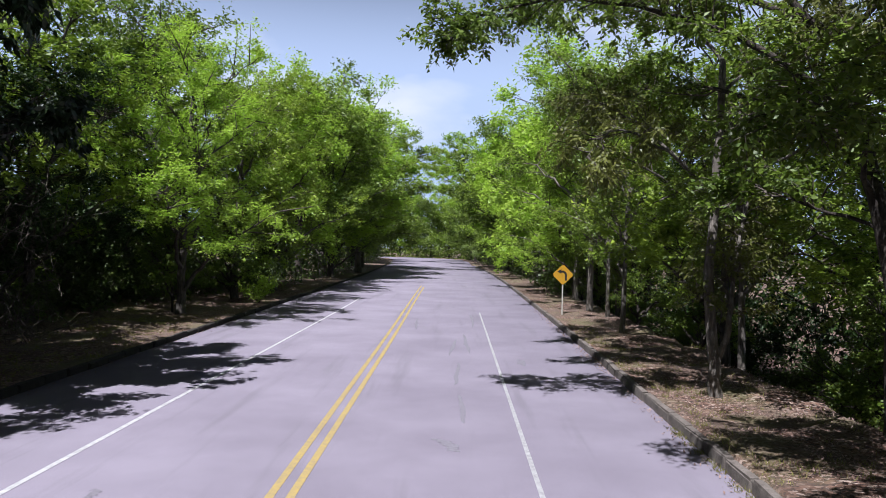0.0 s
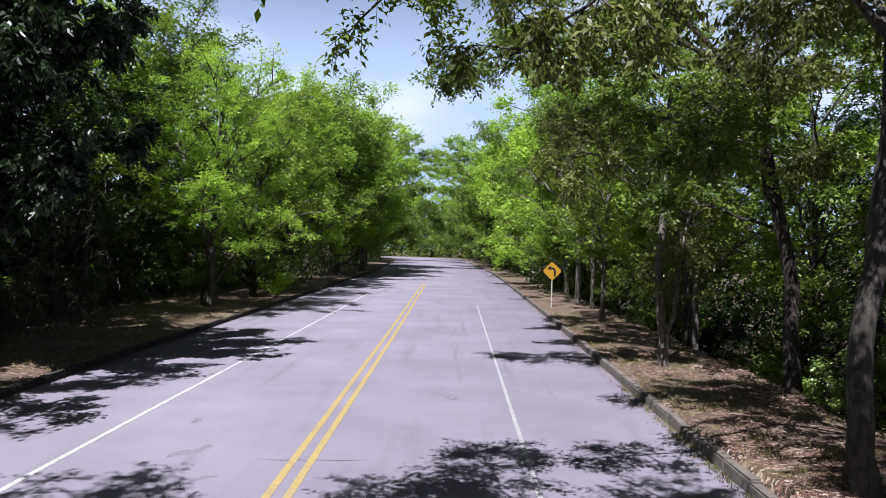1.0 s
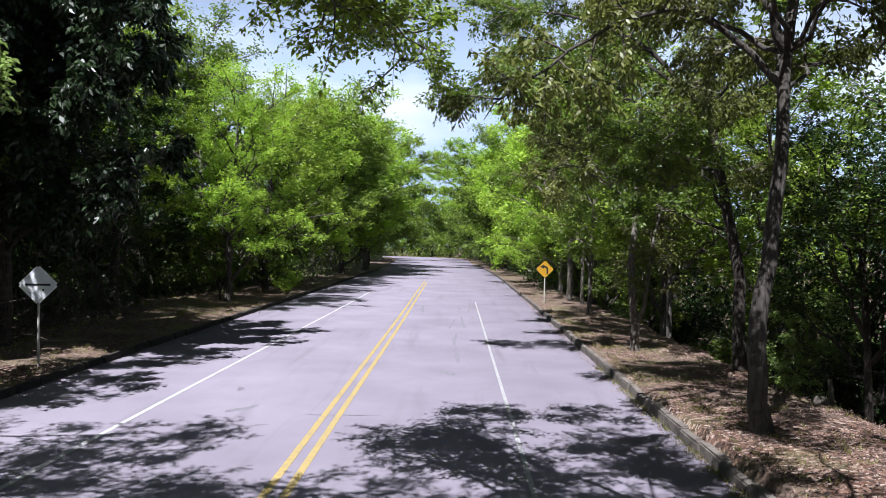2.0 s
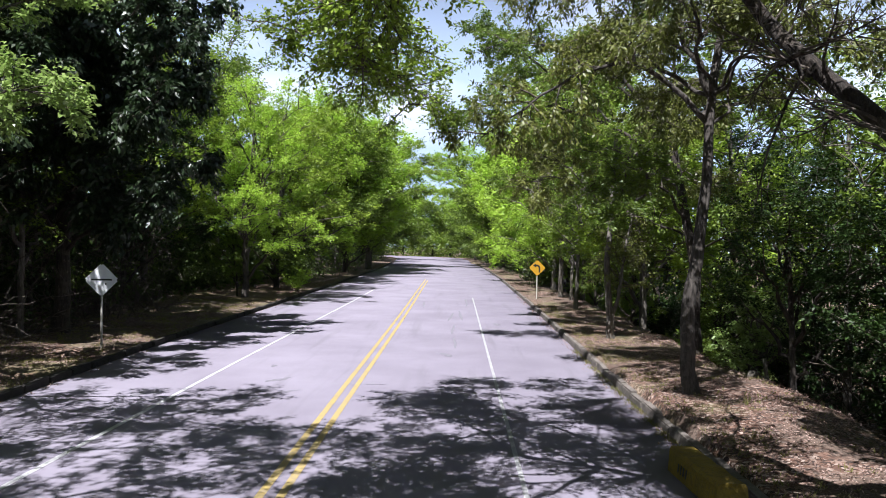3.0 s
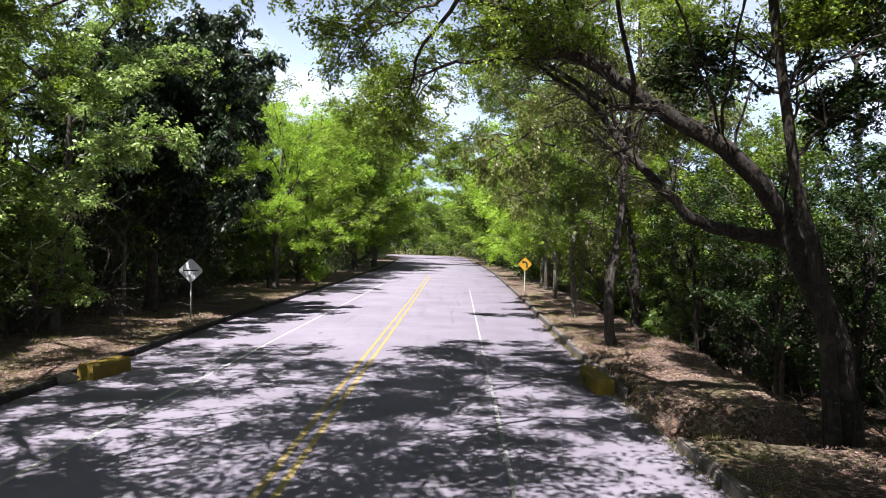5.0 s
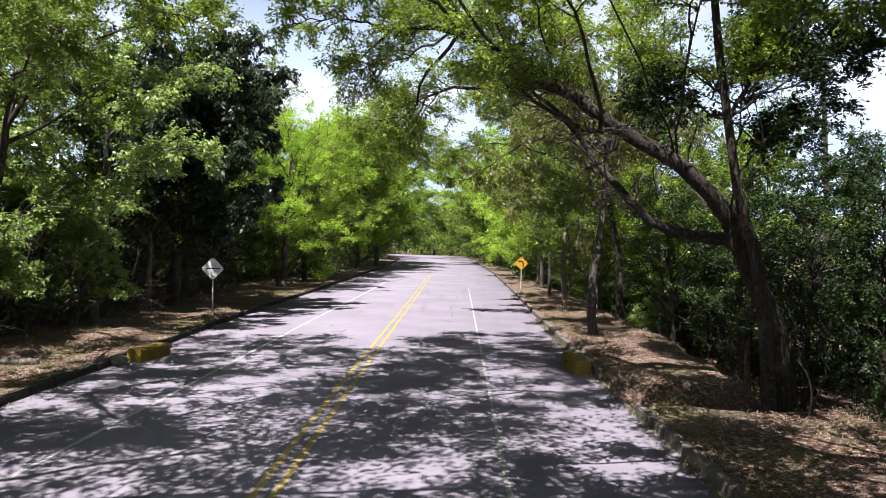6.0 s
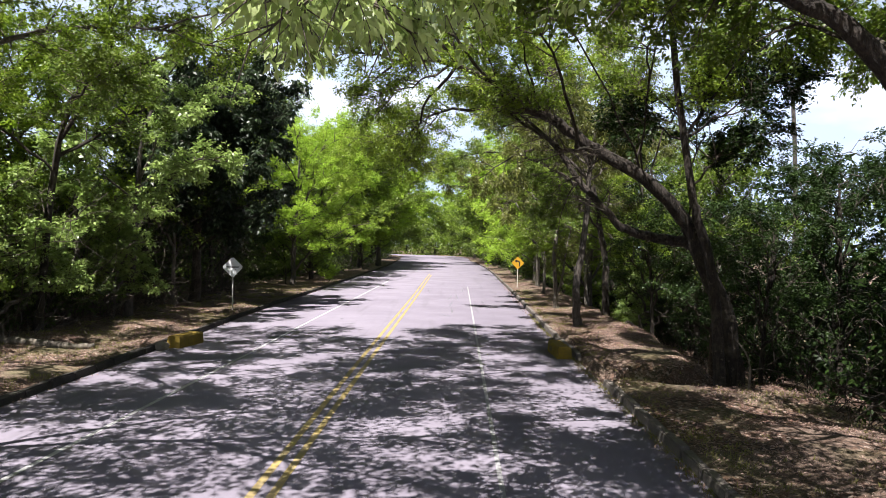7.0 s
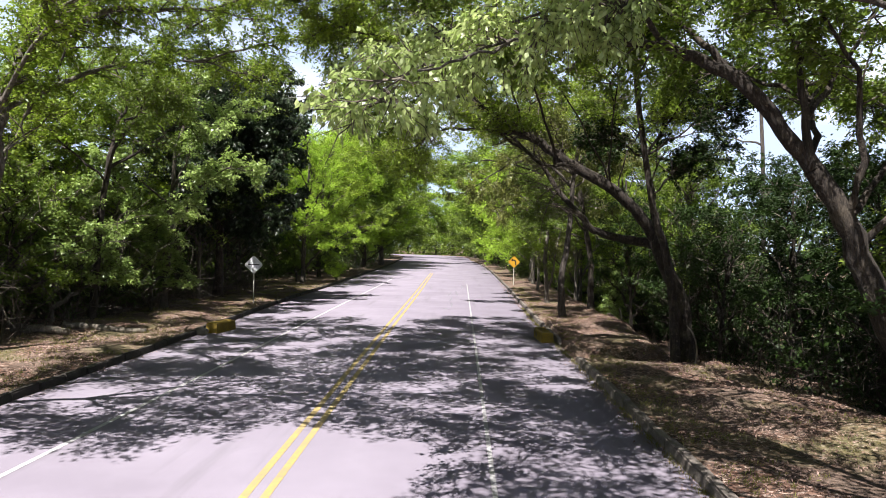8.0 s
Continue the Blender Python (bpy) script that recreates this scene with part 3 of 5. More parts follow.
# the big leaning tree whose limbs arch over the road
tree("leaning_tree", (8.3, -3.0, -0.036),
     ([(-0.25, 0, -2.0), (-0.35, 0.0, 0.0), (-0.6, 0.0, 1.5), (-0.98, 0.1, 2.6), (-1.46, 0.15, 3.64), (-1.66, 0.15, 4.04)], 0.27, 0.2),
     [([(-1.46, 0.15, 3.64), (-1.66, 0.15, 4.06), (-2.77, -0.4, 5.03), (-4.03, -0.5, 5.83), (-4.53, -0.6, 6.04), (-5.27, -0.6, 6.57), (-5.74, -0.6, 6.81), (-6.11, -0.6, 6.97), (-6.84, -0.5, 7.52), (-7.94, -0.2, 8.12), (-9.09, 0.2, 8.41), (-9.9, 1.8, 8.64), (-11.3, 4.2, 8.14)], 0.21),
      ([(-1.35, 0.3, 3.49), (-1.55, 0.4, 3.57), (-2.1, 0.45, 3.64), (-2.69, 0.4, 3.74), (-3.25, 0.2, 3.9), (-3.78, 0, 4.24), (-4.46, 0.4, 5.1), (-4.94, 0.9, 5.88), (-5.43, 0.9, 6.45), (-6.01, 0.7, 6.76), (-6.74, 0.7, 7.26), (-7.6, 1, 7.94)], 0.175),
      ([(-4.45, -0.55, 5.86), (-4.9, -0.9, 5.87), (-5.4, -1.2, 5.84)], 0.075),
      ([(-4.45, 0.35, 5.05), (-4.7, 0.3, 5.1), (-4.95, 0.2, 5.3)], 0.06),
      ([(-7.9, -0.22, 8.09), (-8, 0.04, 8.72), (-8.2, 0.29, 9.65)], 0.05),
      ([(-3.03, -0.42, 5.2), (-3.4, -2.18, 7.37), (-3.4, -4.15, 8.58), (-2.6, -5.71, 8.98)], 0.028),
      ([(-5.8, -0.6, 6.84), (-6.4, -1, 8.65), (-7.4, -1.4, 9.77)], 0.035),
      ([(-7.99, -0.18, 8.13), (-7.6, 1.76, 9.2), (-7.6, 3.51, 9.74)], 0.035),
      ([(-8, -0.19, 8.14), (-9.6, -0.44, 9.41), (-11, 0.11, 9.94)], 0.035),
      ([(-5.33, 0.9, 6.33), (-5, 2.53, 8.51), (-5.2, 3.95, 9.74)], 0.035),
      ([(-5.8, -0.6, 6.84), (-5.55, -0, 7.85), (-5.7, 0.4, 8.77)], 0.045),
      ([(-4.4, -1.49, 5.64), (-5.4, -2.34, 7.32), (-6.6, -2.99, 8.86), (-8.4, -3.84, 9.69)], 0.05),
      ([(-6, -0.67, 6.69), (-7.4, 1.61, 7.38), (-9.2, 3.89, 7.46), (-10.8, 5.17, 6.75)], 0.07),
      ([(-3.2, -0.38, 5.28), (-3, 1.19, 7.54), (-3.4, 2.86, 9.96)], 0.028),
      ([(-6.6, -0.19, 7.22), (-8.4, -1.29, 8.8), (-10.6, -2, 9.28), (-11.8, -2.1, 9.16)], 0.05),
      ([(-1.75, 0.38, 4.32), (-1.5, -0.24, 6.89), (-1, -0.96, 9.86)], 0.028),
      ([(-1.6, -0.51, 6.91), (0.2, -1.74, 9.08), (1.8, -2.76, 10.46)], 0.028),
      ([(-1.6, -0.51, 6.91), (-0.4, -3.14, 9.28), (0, -5.36, 10.26)], 0.028),
      ([(-2, -1.18, 8.82), (-3.4, -3.78, 10.01), (-4.2, -6.19, 10.41)], 0.028),
      ([(-5.8, -1, 6.04), (-6.6, 2, 7.65), (-7.8, 4.8, 8.57)], 0.06),
      ([(-3.2, -0.38, 5.28), (-4.6, -2.63, 7.34), (-6.8, -5.19, 8.75), (-9.2, -6.34, 9.16)], 0.028),
      ([(-8, -0.39, 7.88), (-9.6, -2.64, 9.01), (-11.4, -4.09, 9.14)], 0.05),
      ([(-7.9, -0.52, 7.89), (-8.9, 2.02, 7.48), (-9.6, 4.25, 6.66), (-9.8, 5.29, 6.15)], 0.05),
      ([(-9.6, 1.28, 8.52), (-10.6, 0.01, 8.54), (-11.6, -1.26, 8.06)], 0.04),
      ([(-7.9, -0.52, 7.89), (-9, -0.46, 7.62), (-10.4, 0.09, 7.25)], 0.04),
      ([(-6.6, -4.19, 8.52), (-9, -4.95, 9.24), (-12, -5.1, 9.56)], 0.06),
      ([(-8.4, -4.95, 9.39), (-10.4, -6.56, 9.69), (-12.2, -7.77, 9.8)], 0.05),
      ([(-9.2, 3.32, 7.63), (-9.3, 5.54, 6.87), (-9.2, 7.36, 6.11)], 0.03),
      ([(-2, -1.18, 8.82), (-2.9, -4.2, 9.6), (-3.0, -6.2, 9.8)], 0.028),
      ([(-6.84, -0.5, 7.52), (-7.4, -0.2, 9.0), (-7.6, 0.8, 9.8)], 0.03),
      ([(-6.2, -0.6, 7.0), (-6.4, 0.6, 8.6), (-6.6, 1.8, 9.4)], 0.03),
      ([(-7.94, -0.2, 8.12), (-8.8, 0.6, 9.2), (-9.4, 1.6, 9.6)], 0.03),
      ([(-2, -1.18, 8.82), (-4.4, -3.4, 9.8), (-5.2, -5.6, 10.0)], 0.028),
      ([(-3.4, -2.18, 7.37), (-3.9, -4.0, 8.2), (-4.4, -5.6, 8.4)], 0.025),
      ([(-2.77, -0.4, 5.03), (-2.5, -0.6, 6.6), (-1.9, -0.4, 7.6), (-0.9, 0.2, 8.2)], 0.028),
      ([(-1.55, 0.0, 6.0), (-0.8, 0.6, 7.4), (0.2, 1.4, 8.2)], 0.028),
      ([(-1.55, -0.3, 6.6), (-2.6, 0.6, 7.6), (-3.6, 1.4, 8.0)], 0.025)],
     dict(FINE, per_m=5.2, leaves=22, len=0.095, wid=0.046, floor=6.9, shaggy_past=-6.8, **{"from": 0.42}), M_BARK_DARK, M_FRESH, "large leaning tree with mossy dark limbs arching over the road", 11)

# slim tree beside it
tree("slim_tree", (6.75, -3.6, 0.14),
     ([(0.75, 0.1, -1.8), (0.42, 0.1, 2.2), (-0.1, 0.0, 4.1), (-0.28, -0.1, 4.7), (-0.86, -0.35, 7.9), (-1.1, 0.0, 11)], 0.15, 0.07),
     [([(-0.4, -0.1, 6.5), (0.6, 0.8, 8.0), (1.4, 1.6, 9.2)], 0.05), ([(-0.5, 0.1, 8.6), (-1.5, -0.8, 9.8), (-2.4, -1.4, 10.4)], 0.045),
      ([(-0.6, 0.3, 10.6), (0.2, 1.2, 11.8), (0.5, 1.8, 12.8)], 0.045), ([(-0.6, 0.2, 9.8), (0.7, -0.9, 10.6), (1.8, -1.4, 11)], 0.04),
      ([(-0.3, -0.1, 5.0), (0.9, 0.6, 6.0), (2.2, 1.4, 6.3)], 0.035), ([(-0.3, -0.1, 5.6), (-1.3, 0.9, 6.6), (-2.0, 2.0, 7.0)], 0.03), ([(-0.4, -0.1, 6.0), (1.0, -0.4, 7.2), (2.4, -0.2, 7.8)], 0.035)],
     dict(FINE, per_m=7.0), M_BARK_DARK, M_SHADED, "slim straight dark tree on the bank", 12)

# grey-barked tree on the verge with an arching, drooping branch
tree("verge_tree", (5.05, 5.1, gz(5.05, 5.1)),
     ([(0, 0, -0.3), (-0.1, 0.0, 1.5), (0.18, 0.1, 3.6), (0.36, 0.2, 6.2)], 0.17, 0.09),
     [([(0.3, 0.2, 5.6), (-0.6, 0.2, 6.5), (-1.5, 0.0, 6.8), (-2.6, -0.4, 6.4), (-3.8, -0.5, 5.6), (-4.6, -0.5, 4.9)], 0.065),
      ([(0.35, 0.2, 6.1), (-0.3, 0.1, 7.4), (-0.5, 0.2, 9.0), (-1.4, 0.8, 10.6)], 0.09),
      ([(0.35, 0.2, 6.1), (0.7, 0.4, 8.0), (0.9, 0.4, 10.5), (1.4, 1.0, 12)], 0.10),
      ([(-0.45, 0.2, 8.2), (-1.8, 1.4, 9.0), (-3.2, 2.4, 9.0)], 0.05),
      ([(0.7, 0.4, 8.0), (2.0, 1.6, 9.4), (3.0, 2.4, 10)], 0.05),
      ([(0.3, 0.2, 5.9), (0.9, 1.8, 6.8), (0.6, 3.6, 7.2), (0.4, 5.2, 6.4)], 0.055),
      ([(0.35, 0.2, 6.1), (-0.6, -1.6, 7.4), (-1.2, -3.4, 8.0)], 0.05),
      ([(0.36, 0.2, 6.2), (-1.0, 2.0, 7.6), (-1.6, 4.2, 8.4)], 0.05),
      ([(0.36, 0.2, 6.2), (1.0, -0.4, 7.0), (1.8, -1.0, 7.2), (2.6, -1.4, 6.8)], 0.045),
      ([(0.3, 0.2, 5.4), (1.2, 0.6, 6.2), (2.2, 0.8, 6.4)], 0.04),
      ([(0.36, 0.2, 6.2), (0.9, -1.0, 7.2), (1.0, -2.4, 7.4)], 0.04)],
     dict(FINE, per_m=5.0, droop=0.6, droop_twig=-0.25, leaves=20, len=0.125, wid=0.05, floor=4.8), M_BARK, M_OLIVE, "grey barked verge tree with drooping olive foliage", 13)

# forked pale tree further on
tree("forked_tree", (5.65, 15.9, gz(5.65, 15.9)),
     ([(0, 0, -0.3), (-0.02, 0, 0.8), (-0.15, 0.1, 2.4), (0.0, 0.2, 5.0), (0.1, 0.3, 7.4)], 0.15, 0.07),
     [([(0, 0, 0.9), (0.25, 0.0, 1.6), (0.42, 0.2, 2.6), (0.8, 0.4, 4.6), (1.2, 0.6, 6.4)], 0.085),
      ([(-0.1, 0.1, 4.0), (-1.2, -0.4, 5.2), (-2.4, -0.8, 5.6), (-3.2, -1.0, 5.0)], 0.05),
      ([(0.0, 0.2, 5.6), (0.9, -1.4, 6.8), (1.4, -3.0, 7.2), (1.5, -4.6, 6.4)], 0.05),
      ([(0.1, 0.3, 7.2), (-0.8, 1.0, 8.8), (-1.4, 1.4, 10)], 0.05),
      ([(0.1, 0.3, 6.6), (1.6, 1.2, 7.8), (2.8, 1.8, 8.2)], 0.045),
      ([(-0.05, 0.2, 4.8), (-1.4, 1.6, 6.2), (-2.8, 2.6, 6.8)], 0.045),
      ([(0.9, 0.4, 5.0), (2.0, -1.2, 5.6), (3.0, -2.4, 5.2)], 0.04)],
     dict(FINE, per_m=5.0, droop=0.5, droop_twig=-0.2, leaves=20, len=0.125, wid=0.05), M_BARK_PALE, M_OLIVE, "pale forked tree on the leaf-strewn verge", 14)

# leaning tree on the low bank that arches over the road
tree("arching_tree", (10.3, -12.0, gz(10.3, -12.0)),
     ([(0, 0, -0.4), (-0.7, 0, 1.6), (-1.43, 0, 3.0), (-1.93, 0.05, 4.25), (-2.33, 0.0, 5.1), (-2.89, 0, 5.95)], 0.30, 0.19),
     [([(-2.89, 0, 5.95), (-3.56, 0.0, 6.75), (-4.44, 0.0, 7.66), (-5.21, 0.0, 8.03), (-5.76, 0.0, 8.25), (-6.63, 0.1, 8.37), (-7.5, 0.1, 8.3), (-8.8, -0.2, 8.2), (-10.4, -0.6, 8.3)], 0.18),
      ([(-2.72, -0.1, 5.9), (-3.12, -0.1, 6.9), (-3.29, -0.1, 8.1), (-3.77, -0.2, 9.0), (-4.6, -0.4, 10.4)], 0.10),
      ([(-2.2, 0.0, 4.9), (-2.3, -0.6, 6.4), (-2.9, -0.9, 8.2), (-3.9, -1.0, 9.4)], 0.09),
      ([(-4.44, 0.0, 7.66), (-5.2, 0.3, 8.6), (-6.4, 0.5, 9.4), (-8.2, 0.8, 10.0)], 0.08),
      ([(-5.76, 0.0, 8.25), (-7.2, -1.6, 9.0), (-9.2, -2.6, 9.6)], 0.06),
      ([(-2.89, 0.0, 5.95), (-2.2, 1.6, 7.6), (-1.6, 3.4, 8.6)], 0.08),
      ([(-2.2, 0.0, 5.0), (-0.6, 1.0, 6.6), (1.0, 1.8, 7.8)], 0.08),
      ([(-2.0, 0.0, 4.4), (-0.8, -0.8, 6.0), (0.8, -1.4, 7.4)], 0.08),
      ([(-0.6, 1.0, 6.6), (0.2, 3.0, 7.8), (0.6, 5.4, 8.2)], 0.06),
      ([(-2.2, 1.6, 7.6), (-3.0, 4.0, 8.8), (-3.4, 6.4, 9.2)], 0.06),
      ([(-3.12, -0.1, 6.9), (-1.6, 0.8, 8.8), (-0.2, 2.2, 10.2)], 0.07),
      ([(-1.43, 0.0, 3.0), (-0.6, 0.9, 3.9), (-0.2, 2.2, 4.4)], 0.04),
      ([(-0.9, 0.0, 2.0), (0.4, -0.3, 3.2), (1.2, 0.6, 3.9)], 0.04),
      ([(-4.44, 0.0, 7.66), (-4.6, 2.4, 8.8), (-4.8, 4.6, 9.4)], 0.05),
      ([(0.2, 3.0, 7.8), (1.6, 4.6, 8.6), (2.6, 6.4, 8.8)], 0.05),
      ([(-1.6, 3.4, 8.6), (-1.8, 5.6, 9.2), (-1.4, 7.8, 9.4)], 0.05),
      ([(0.6, 5.4, 8.2), (0.4, 7.0, 9.0), (0.8, 9.0, 9.2)], 0.05),
      ([(-2.2, 1.6, 7.6), (-0.8, 4.2, 8.8), (-0.4, 6.2, 9.4)], 0.05),
      ([(1.0, 1.8, 7.8), (2.4, 2.6, 8.6), (3.6, 3.8, 8.8)], 0.05)],
     dict(FINE, per_m=3.7, leaves=17, len=0.13, wid=0.065, floor=3.6, **{"from": 0.42}), M_BARK_DARK, M_GREEN, "dark leaning tree arching from the bank over the road", 15)

# tall tree with a wide flat crown over the right half of the road
tree("canopy_tree", (10.8, -17.5, gz(10.8, -17.5)),
     ([(0, 0, -0.3), (-0.1, 0.2, 4.0), (-0.6, 0.5, 8.0)], 0.3, 0.2),
     [([(-0.6, 0.5, 7.6), (-3.0, 1.5, 9.2), (-6.0, 2.6, 10.2), (-9.0, 3.6, 10.4)], 0.14),
      ([(-0.6, 0.5, 7.8), (-2.4, 4.0, 9.4), (-4.4, 7.4, 10.4), (-6.0, 10.4, 10.6)], 0.13),
      ([(-0.5, 0.4, 7.2), (-3.0, -1.4, 9.2), (-6.2, -2.6, 10.2)], 0.12),
      ([(-3.0, 1.5, 9.2), (-5.0, 4.4, 10.4), (-8.0, 7.0, 11.0)], 0.08),
      ([(-4.4, 7.4, 10.4), (-6.6, 8.6, 11.0), (-9.0, 11.0, 11.2)], 0.07),
      ([(-3.0, 1.5, 9.2), (-4.0, 5.6, 10.0), (-4.0, 8.4, 10.6), (-5.4, 12.6, 10.8)], 0.07),
      ([(-6.0, 2.6, 10.2), (-7.4, 5.0, 10.8), (-9.6, 7.6, 11.0)], 0.06),
      ([(-6.0, 2.6, 10.2), (-8.6, 1.0, 10.6), (-11.4, 0.6, 10.6)], 0.06),
      ([(-3.0, -1.4, 9.2), (-5.4, 0.4, 10.4), (-8.0, -0.8, 10.8)], 0.06),
      ([(-0.6, 0.5, 8.0), (-2.0, 1.8, 11.0), (-3.6, 3.0, 13.0)], 0.09)],
     dict(per_m=7.0, branch=1.9, twigs=8, twig=0.8, leaves=4, len=0.145, wid=0.07, flat=0.45, loose=0.07, floor=5.5, fine=False), M_BARK, M_GREEN, "tall tree with a wide crown above the road", 17)

# broad tree beside the road whose boughs roof it over
tree("roofing_tree", (8.2, -24.5, gz(8.2, -24.5)),
     ([(0, 0, -0.3), (-0.2, 0.2, 4.0), (-0.8, 0.5, 8.4)], 0.3, 0.2),
     [([(-0.8, 0.5, 8.0), (-3.4, 1.0, 9.6), (-5.4, 1.6, 10.4)], 0.14),
      ([(-3.4, 1.0, 9.6), (-4.4, 3.6, 10.4), (-5.8, 6.4, 10.8), (-6.4, 8.8, 10.8)], 0.11),
      ([(-3.4, 1.0, 9.6), (-5.4, 3.2, 10.4), (-6.6, 5.0, 10.8), (-7.2, 7.2, 11.0)], 0.10),
      ([(-4.4, 3.6, 10.4), (-5.2, 6.2, 10.8), (-5.6, 9.4, 11.2), (-6.2, 12.4, 11.2)], 0.08),
      ([(-5.4, 3.2, 10.4), (-7.4, 5.6, 11.2), (-8.2, 8.0, 11.4)], 0.06),
      ([(-5.4, 1.6, 10.4), (-8.0, 1.6, 10.6), (-9.8, 2.0, 10.6)], 0.06),
      ([(-3.4, 1.0, 9.6), (-6.0, -0.4, 10.4), (-8.6, -0.8, 10.8)], 0.06),
      ([(-5.4, 1.6, 10.4), (-7.2, 3.0, 10.8), (-8.8, 3.8, 11.0)], 0.05)],
     dict(per_m=8.0, branch=1.9, twigs=9, twig=0.8, leaves=7, len=0.145, wid=0.07, flat=0.4, loose=0.06, floor=7.0, fine=False), M_BARK, M_GREEN, "tall tree roofing the road with fine foliage", 19)

# bright spreading tree behind the forked one
tree("spreading_tree", (7.6, 12.6, gz(7.6, 12.6)),
     ([(0, 0, -0.3), (-0.1, 0.1, 2.6), (-0.5, 0.3, 5.0), (-0.8, 0.6, 7.0)], 0.17, 0.11),
     [([(-0.6, 0.4, 5.6), (-2.4, 0.8, 7.0), (-4.4, 1.2, 7.8), (-6.2, 1.4, 7.9), (-7.8, 1.4, 7.4)], 0.08),
      ([(-0.8, 0.6, 7.0), (-2.4, 1.6, 9.0), (-4.6, 2.6, 10.2), (-6.4, 3.6, 10.4)], 0.08),
      ([(-0.5, 0.3, 5.0), (-1.6, 2.8, 6.4), (-2.8, 5.4, 7.2), (-3.8, 8.0, 7.4)], 0.07),
      ([(-0.8, 0.6, 6.8), (0.2, -1.4, 8.6), (0.6, -3.0, 9.8)], 0.06),
      ([(-0.8, 0.6, 7.0), (-0.6, 1.4, 9.6), (-1.2, 2.2, 12.0)], 0.08),
      ([(-0.4, 0.2, 4.2), (-1.8, -1.4, 5.2), (-2.8, -2.6, 5.4), (-3.4, -3.4, 4.9)], 0.05),
      ([(-0.7, 0.5, 6.4), (1.2, 1.8, 8.0), (2.6, 2.8, 8.6)], 0.06),
      ([(-0.3, 0.2, 3.4), (-1.4, 1.2, 4.2), (-2.4, 2.0, 4.4)], 0.04),
      ([(-0.2, 0.2, 3.0), (0.8, -0.8, 3.8), (1.6, -1.8, 4.2)], 0.04),
      ([(-0.8, 0.6, 7.0), (-2.0, 4.4, 9.4), (-3.8, 8.4, 10.6), (-5.6, 11.4, 10.8)], 0.09),
      ([(-2.0, 4.4, 9.4), (-1.6, 7.6, 11.4), (-2.0, 10.6, 12.6)], 0.07),
      ([(-3.8, 8.4, 10.6), (-5.4, 7.4, 11.6), (-7.0, 7.6, 12.0)], 0.06)],
     dict(FINE, per_m=5.4, leaves=20, len=0.13, wid=0.06), M_BARK_DARK, M_GREEN, "spreading bright green tree leaning towards the road", 18)

# broad leaves hanging low over the road, their colour paled for sunlight
tree("broadleaf_tree", (9.6, -15.2, -0.5),
     ([(0, 0, -0.9), (0.1, -0.1, 3.0), (-0.4, -0.2, 6.0)], 0.22, 0.15),
     [([(-0.4, -0.2, 6.0), (-3.0, -0.8, 7.2), (-6.0, -1.4, 7.2), (-8.6, -1.6, 6.4), (-10.6, -1.8, 5.6)], 0.06),
      ([(-6.0, -1.4, 7.2), (-8.4, -0.6, 7.0), (-10.8, -0.2, 6.2)], 0.03),
      ([(-8.4, -1.6, 6.5), (-9.4, -2.6, 5.8), (-10.2, -3.2, 5.2)], 0.022)],
     dict(per_m=5.5, branch=0.9, twigs=7, twig=0.40, leaves=10, len=0.115, wid=0.056, flat=0.5, loose=0.03, droop=0.8, droop_twig=-0.2, floor=5.1, **{"from": 0.55}),
     M_BARK, M_BROAD_SUN, "tree with broad leaves, paled for sunlight, hanging above the road", 16)


# ---- ordinary trees, built once and repeated ----
def ordinary(name, seed, height, low, radius, n, spec, bark_mat, leaf_mat, label, foot=0.16):
    rng = np.random.default_rng(seed)
    lean = (rng.uniform(-0.5, 0.5), rng.uniform(-0.5, 0.5))
    limbs = round_limbs(rng, n, height * 0.8, low, radius, height, lean)
    return tree(name, (0, 0, 0), ([(0, 0, -0.4), (lean[0] * 0.3, lean[1] * 0.3, height * 0.35), (lean[0], lean[1], height * 0.82)], foot, 0.05), limbs, spec, bark_mat, leaf_mat, label, seed, "tree", "roadside trees")


